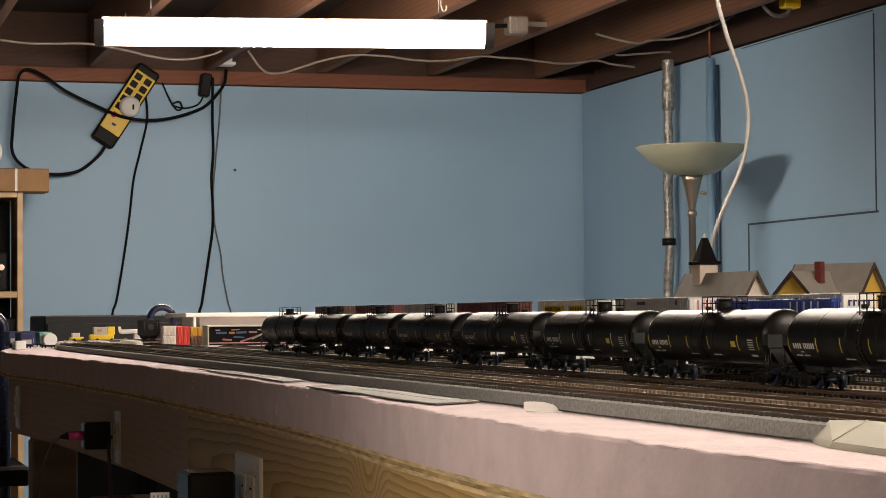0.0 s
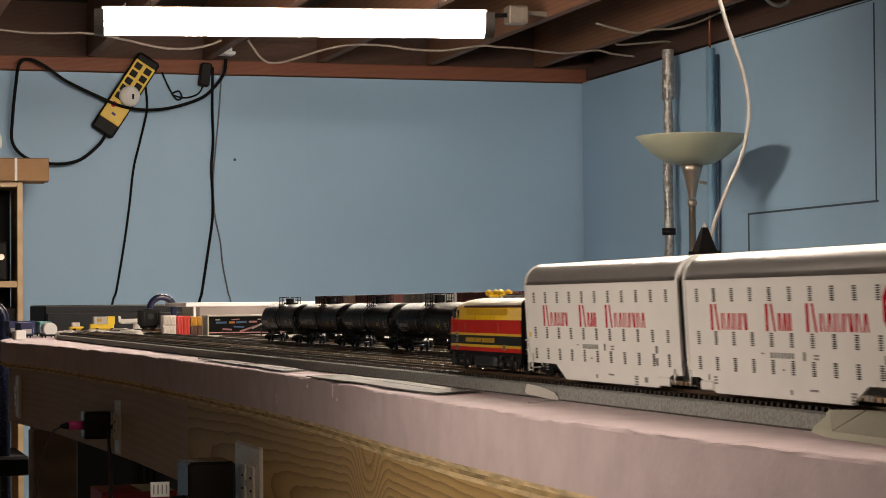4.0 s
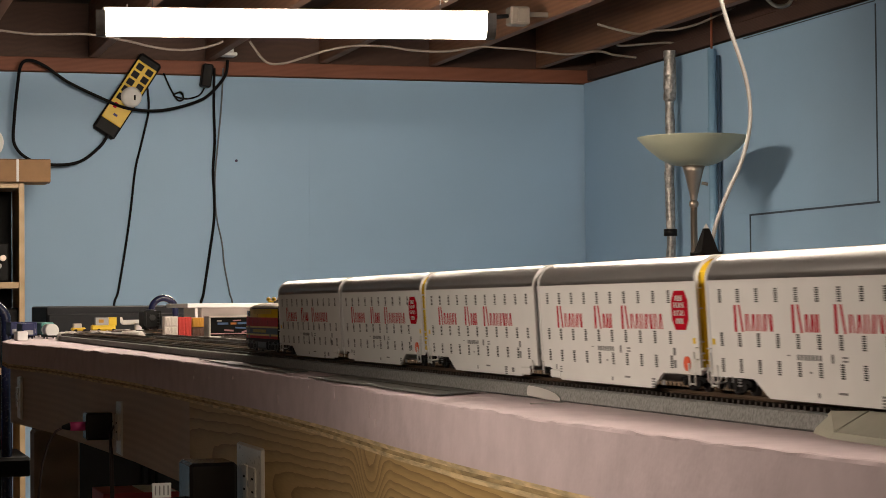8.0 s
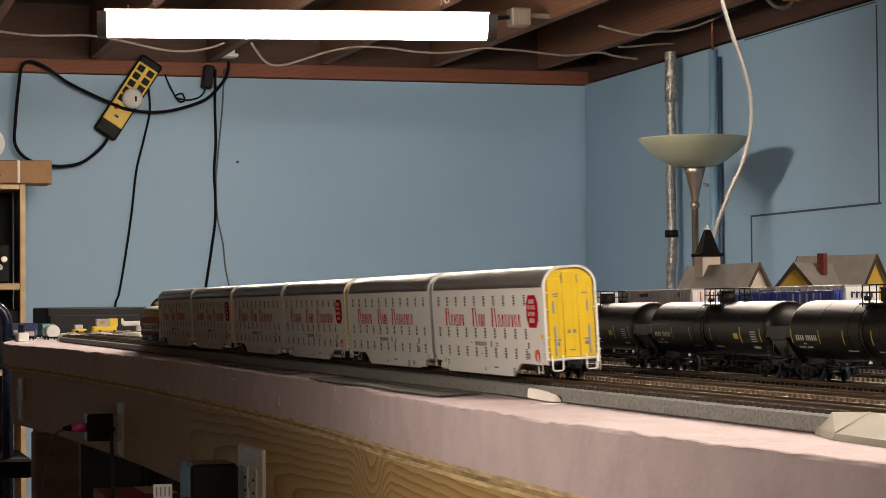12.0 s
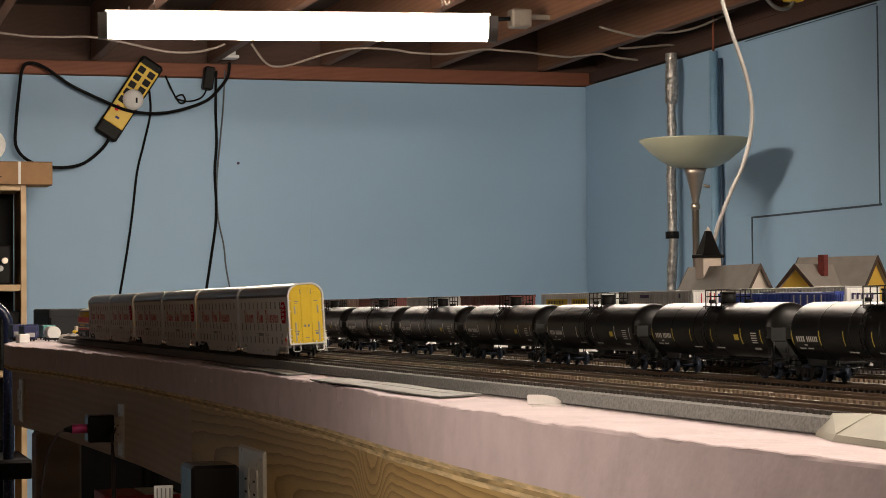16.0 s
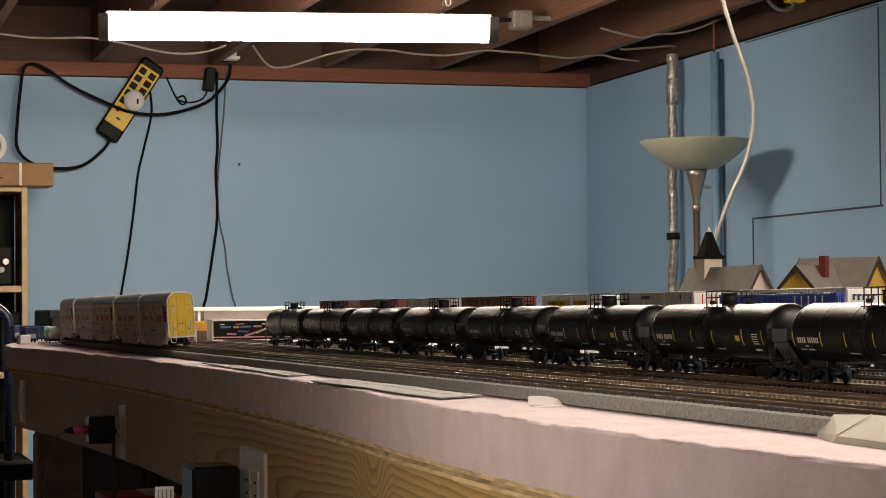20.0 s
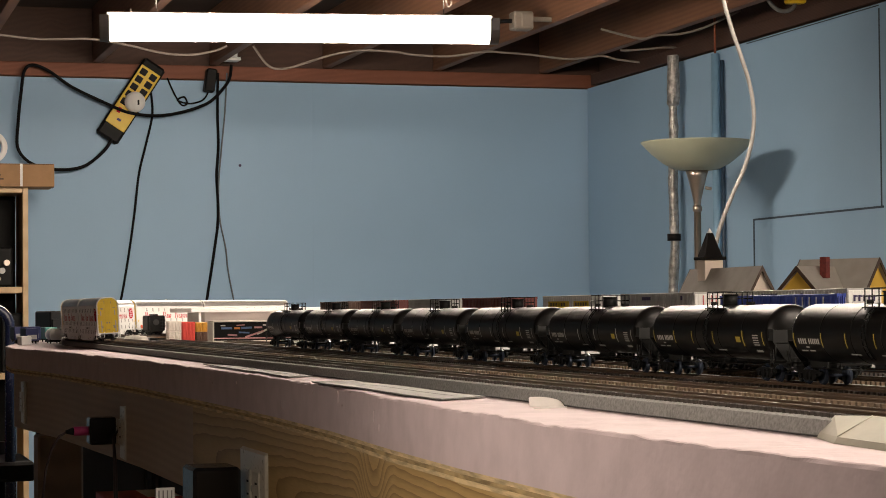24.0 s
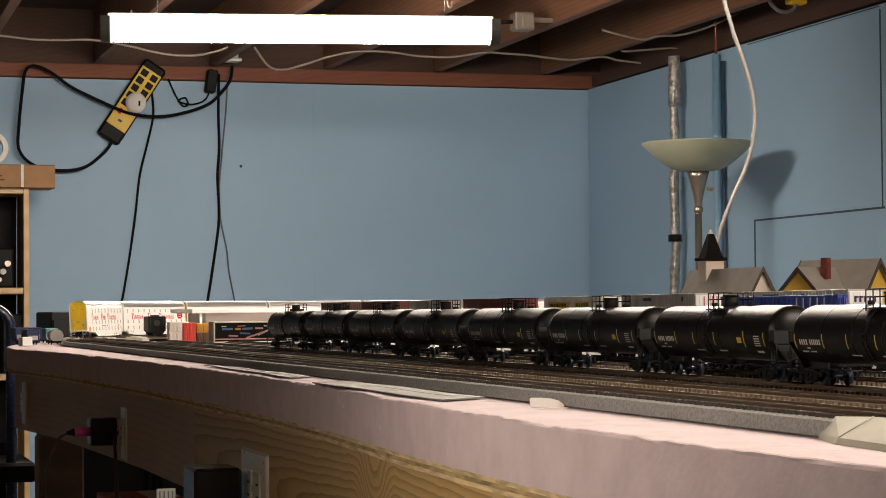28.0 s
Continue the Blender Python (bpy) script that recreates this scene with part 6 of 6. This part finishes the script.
for x, z in ((1.765, 1.782), (0.962, 1.682)):
    single("wall_nail", Shape().cyl((0, 0, 0), (0, -0.006, 0), 0.006, 10), M["navy_print"], "small dark nail head in the wall", "nail", pose(x, WALL_Y, z), "nails in the wall")

# off-white cables under the joists
for pts in ([(-16.6, 104.2), (-4.3, 103.7), (8.1, 102.6), (18.5, 102.7), (30.7, 103.0), (44.9, 100.9), (52.3, 99.3), (60.9, 98.1), (69.6, 98.3), (77.2, 100.0), (81.6, 101.8)],
            [(91.9, 102.1), (94.1, 98.9), (97.0, 95.3), (100.3, 93.6), (105.8, 94.0), (112.5, 96.1), (122.6, 99.4), (133.9, 101.5), (147.6, 101.4), (156.8, 100.3), (170.7, 100.2), (185.2, 102.4), (193.4, 102.2), (202.9, 101.8), (212.5, 100.9), (222.1, 100.4), (234.7, 101.9), (241.6, 100.7), (251.4, 99.8)],
            [(243.0, 104.6), (246.5, 104.5), (256.4, 105.5), (266.3, 106.2), (272.5, 104.0)],
            [(208.0, 103.0), (223.4, 99.9), (230.1, 101.3), (239.2, 102.0), (248.4, 104.4), (257.6, 108.5), (264.0, 111.6)]):
    single("ceiling_cable", Shape().tube(curve(on_wall(pts, 7.3 if pts[0][0] == 208.0 else 8.0)), 0.0045, 6), M["cord_white"], "off-white cable sagging under the joists", "cable", None, "cables under the joists")

# bookshelf with a carton on top
t = thing("bookshelf", "pale wood bookshelf holding dark gear", "bookshelf", pose(0.42, 8.60, 0))
W, D, H = 0.80, 0.30, 1.655
for sx in (-1, 1):
    part("side", Shape().box(sx * (W / 2 - 0.011), D / 2, H / 2, 0.022, D, H, 0.0015), M["birch"], t)
part("top", Shape().box(0, D / 2, H - 0.011, W - 0.046, D, 0.022, 0.0015), M["birch"], t)
for z in (1.244, 0.90, 0.55, 0.2):
    part("shelf", Shape().box(0, D / 2, z, W - 0.046, D - 0.01, 0.025, 0.0015), M["birch"], t)
part("back", Shape().box(0, D - 0.004, H / 2, W - 0.05, 0.005, H - 0.04), M["black"], t, "black back panel")
for x, z, w, h, r in ((0.15, 1.2575, 0.24, 0.34, 0), (0.30, 1.2575, 0.09, 0.16, 1), (0.34, 0.9130, 0.09, 0.24, 0), (0.18, 0.9130, 0.2, 0.27, 0)):
    g = thing("dark_gear", "dark boxed gear with metal fittings on the shelf", "equipment", pose(0.42 + x, 8.74, z), "gear on the bookshelf")
    part("case", Shape().box(0, 0, h / 2, w, 0.18, h, 0.008), M["black"], g)
    for k in range(3):
        part("fitting", Shape().cyl((w * 0.2 * (k - 1), -0.09, h * (0.2 + 0.2 * k)), (w * 0.2 * (k - 1), -0.115, h * (0.2 + 0.2 * k)), 0.012, 14), M["steel"] if k != 1 else M["cont_grey"], g)
t = thing("cardboard_box", "flat brown cardboard box on top of the bookshelf", "box", pose(0.70, 8.66, 1.655))
part("carton", Shape().box(0, 0, 0.046, 0.44, 0.20, 0.092, 0.002), M["card"], t)
part("tape", Shape().box(0.09, -0.1005, 0.046, 0.010, 0.002, 0.090), M["cont_white"], t)
sh = Shape()
for i in range(3):
    sh.box(-0.03, -0.1006, 0.03 + i * 0.016, 0.10 - 0.02 * i, 0.0015, 0.005)
part("print", sh, M["trim_brown"], t)
part("flap_line", Shape().box(0, -0.1004, 0.0895, 0.43, 0.002, 0.002), M["trim_brown"], t)
single("tape_roll", Shape().lathe([(0.045, -0.03), (0.065, -0.03), (0.065, 0.03), (0.045, 0.03), (0.045, -0.03)], 30, "y"), M["cont_white"], "white roll of tape standing on the carton", "tape roll", pose(0.672, 8.60, 1.812))

# utility cart with a bent tube handle
M["navy"] = mat("navy_painted_tube", (0.014, 0.020, 0.055), 0.25, var=0.1, bump=0.0)
t = thing("utility_cart", "black utility cart with a bent navy tube handle", "cart", pose(0.36, 5.62, 0))
hd = [(0.128, 0, 0.10), (0.128, 0, 0.8), (0.128, 0, 1.10)] + [(0.078 + 0.05 * math.cos(a), 0, 1.115 + 0.05 * math.sin(a)) for a in [math.radians(15 * i) for i in range(13)]] + [(0.028, 0, 1.08), (0.028, 0, 0.80)]
part("handle", Shape().tube(hd, 0.0135, 12), M["navy"], t, "glossy navy bent handle")
for z in (0.25, 0.74):
    part("tray", Shape().box(-0.10, 0.14, z, 0.58, 0.36, 0.05, 0.008), M["black"], t)
for x, y in ((-0.36, 0), (-0.36, 0.30), (0.128, 0.30)):
    part("post", Shape().cyl((x, y, 0.1), (x, y, 0.80), 0.0125, 10), M["black"], t)
for x in (-0.36, 0.128):
    for y in (0, 0.30):
        part("caster", Shape().cyl((x, y - 0.012, 0.05), (x, y + 0.012, 0.05), 0.05, 18), M["black"], t)
for x, y, w, h, m in ((-0.05, 0.10, 0.14, 0.10, "cont_blue"), (0.06, 0.2, 0.1, 0.06, "carton_red")):
    single("small_carton", Shape().box(0, 0, h / 2, w, 0.12, h, 0.002), M[m], "small coloured carton on the cart's tray", "box", pose(0.36 + x, 5.62 + y, 0.765), "cartons on the cart")

# tall dark cabinet beyond the table
M["slate"] = mat("dark_slate_paint", (0.008, 0.010, 0.014), 0.6, var=0.1, scale=6)
t = thing("dark_cabinet", "dark slate cabinet standing beyond the table", "cabinet", pose(0.90, 6.1, 0))
part("body", Shape().box(0, 0, 0.578, 0.56, 0.40, 1.156, 0.004), M["slate"], t)
for sx in (-1, 1):
    part("door", Shape().box(sx * 0.139, -0.206, 0.575, 0.272, 0.014, 1.12, 0.003), M["slate"], t)
    part("handle", Shape().box(sx * 0.02, -0.218, 0.72, 0.010, 0.012, 0.12, 0.003), M["black"], t)

# floor lamp with an upturned bowl
t = thing("floor_lamp", "brushed metal floor lamp with a grey-green bowl", "floor lamp", pose(3.027, 7.0, 0))
part("base", Shape().lathe([(0.0001, 0.03), (0.05, 0.03), (0.13, 0.016), (0.135, 0.0), (0.0001, 0.0)][::-1], 32), M["steel"], t)
part("pole", Shape().cyl((0, 0, 0.02), (0, 0, 1.498), 0.0125, 14), M["steel"], t)
part("collar", Shape().lathe([(0.0001, 1.486), (0.010, 1.488), (0.0165, 1.496), (0.0175, 1.503), (0.0165, 1.510), (0.011, 1.518), (0.0001, 1.519)], 24), M["steel"], t, "rounded metal collar")
part("neck", Shape().lathe([(0.0115, 1.514), (0.0150, 1.535), (0.0245, 1.578), (0.0345, 1.618), (0.0425, 1.643), (0.0001, 1.645)], 28), M["steel"], t, "tapered metal neck")
part("knob", Shape().cyl((0.026, -0.012, 1.578), (0.047, -0.022, 1.573), 0.006, 10), M["steel"], t)
pr = [(0.028, 1.638), (0.060, 1.641), (0.085, 1.647), (0.120, 1.666), (0.163, 1.701), (0.1985, 1.738), (0.1995, 1.743), (0.1955, 1.743), (0.158, 1.707), (0.115, 1.674), (0.08, 1.656), (0.0001, 1.654)]
part("bowl", Shape().lathe(pr, 48), M["shade"], t, "grey-green glass bowl")

# pipes on the side wall
sh = Shape()
pts, rs = [], []
random.seed(3)
for i in range(150):
    u = i / 149
    pts.append((3.30 + 0.004 * noise.noise((u * 9, 1, 1)), 7.868 + 0.012 * noise.noise((u * 6, 4, 1)) + 0.02 * (0.5 - u), 0.9 + 1.26 * u))
    rs.append(0.019 + 0.004 * noise.noise((u * 14, 2, 8)) + (0.0065 if u > 0.84 else 0))
sh.tube(pts, rs, 16)
sh.v = [(x + 0.0030 * noise.noise((x * 50, y * 50, z * 38)), y + 0.0030 * noise.noise((x * 50 + 9, y * 50, z * 38)), z) for x, y, z in sh.v]
sh.s = [False] * len(sh.s)
t = thing("foil_pipe", "foil-wrapped pipe running up the wall", "pipe", None)
part("wrap", sh, M["foil"], t)
part("tape_band", Shape().cyl((3.30, 7.868, 1.418), (3.30, 7.868, 1.446), 0.0275, 14), M["black"], t)
M["pipe_blue"] = mat("blue_painted_pipe", (0.20, 0.36, 0.52), 0.5, var=0.06)
t = thing("blue_pipe", "pipe painted wall blue with clamps", "pipe", None)
part("pipe", Shape().cyl((3.338, 7.53, 0.4), (3.338, 7.53, 2.13), 0.0165, 14), M["pipe_blue"], t)
part("copper_end", Shape().cyl((3.338, 7.53, 2.13), (3.338, 7.53, 2.34), 0.0050, 8), mat("copper_tube", (0.35, 0.11, 0.06), 0.4, 0.6, var=0.1), t, "bare copper tube")
part("clamp", Shape().cyl((3.338, 7.53, 1.80), (3.338, 7.53, 1.825), 0.020, 14), M["pipe_blue"], t)
part("thin_pipe", Shape().cyl((3.346, 7.485, 0.4), (3.346, 7.485, 2.10), 0.0075, 10), mat("dark_blue_cable", (0.035, 0.065, 0.11), 0.5, var=0.1), t, "dark blue cable beside the pipe")
# hatch panel on the side wall: recessed joints
for a, b, z0, z1 in ((6.256, 7.284, 2.138, 2.1415), (6.250, 6.256, 1.478, 2.13), (6.24, 7.245, 1.472, 1.479), (7.238, 7.246, 1.25, 1.478)):
    part("hatch_joint", Shape().box(WALL_X - 0.0005, (a + b) / 2, (z0 + z1) / 2, 0.004, b - a, z1 - z0), M["seam"], we)
part("hatch_panel", Shape().box(WALL_X + 0.0038, 6.80, 1.81, 0.010, 1.09, 0.655, 0.003), M["wall"], we, "flat blue hatch panel")

# flexible conduit hanging over the table, with ridges
BX = [(1.64, 3.7, 2.22), (1.645, 3.7, 1.90), (1.655, 3.7, 1.76), (1.673, 3.7, 1.687), (1.694, 3.7, 1.628), (1.711, 3.7, 1.575), (1.719, 3.7, 1.521), (1.714, 3.7, 1.467), (1.697, 3.7, 1.413), (1.673, 3.7, 1.365), (1.652, 3.7, 1.317), (1.641, 3.7, 1.284), (1.629, 3.7, 1.231), (1.624, 3.7, 1.156), (1.622, 3.7, 1.10)]
line = curve(BX, 22)
rs = [0.0046 if i % 2 else 0.0034 for i in range(len(line))]
single("metal_conduit", Shape().tube(line, rs, 10), M["flex"], "ribbed flexible metal conduit hanging from the ceiling", "conduit")
t = thing("yellow_connector", "yellow wire connector on a looped conduit", "connector", pose(3.30, 6.75, 2.235))
part("box", Shape().box(0, 0, 0, 0.065, 0.05, 0.045, 0.005), M["strip_yellow"], t)
part("loop", Shape().tube(curve([(-0.12, 0, 0.06), (-0.11, 0, 0.0), (-0.08, 0, -0.038), (-0.045, 0, -0.05), (-0.012, 0, -0.040), (0.0, 0, -0.02)]), 0.0075, 8), M["flex"], t)
M["box_grey"] = mat("dull_grey_box_metal", (0.20, 0.17, 0.14), 0.5, 0.3, var=0.1)
t = thing("junction_box", "grey metal junction box under a joist", "junction box", pose(2.505, 7.40, 2.214))
part("box", Shape().box(0, 0, 0, 0.075, 0.07, 0.068, 0.006), M["box_grey"], t)
part("cover", Shape().box(0.012, -0.036, 0, 0.045, 0.004, 0.05, 0.002), M["box_grey"], t)
part("bracket", Shape().box(0.085, 0.02, 0.012, 0.096, 0.012, 0.018, 0.002), M["box_grey"], t)
part("stub", Shape().cyl((-0.037, 0, 0), (-0.085, 0, -0.004), 0.008, 8), M["cord"], t)

for x, y in ((2.066, 6.9), (1.09, 7.6)):
    single("ceiling_hook", Shape().tube(curve([(0, 0, 0.03), (0, 0, -0.01), (0.008, 0, -0.028), (0.018, 0, -0.022), (0.018, 0, -0.008)]), 0.0035, 6), M["cord_white"], "small bent hook under a joist", "hook", pose(x, y, JOIST_Z), "hooks under the joists")


# ---- what moves ----
def motions():
    times = [0.5 * i for i in range(57)]
    for ob, off, length in train:
        walk(ob, [(t, car_pose(rear_at(t) + off, length)) for t in times])

    # the scrap rocks on the roadbed while the train's weight is on it
    for_scrap = ((0, 0), (2.2, 0), (2.5, 3), (2.7, 7.5), (2.9, 11), (3.4, 13), (5.5, 12.5), (8, 12), (11, 11.5), (12, 9.5), (12.4, 4.5), (13.0, 0), (28, 0))
    walk(foam_scrap, [(t, pose(*SCRAP_AT, -8, tilt, -26.7)) for t, tilt in for_scrap])


motions()
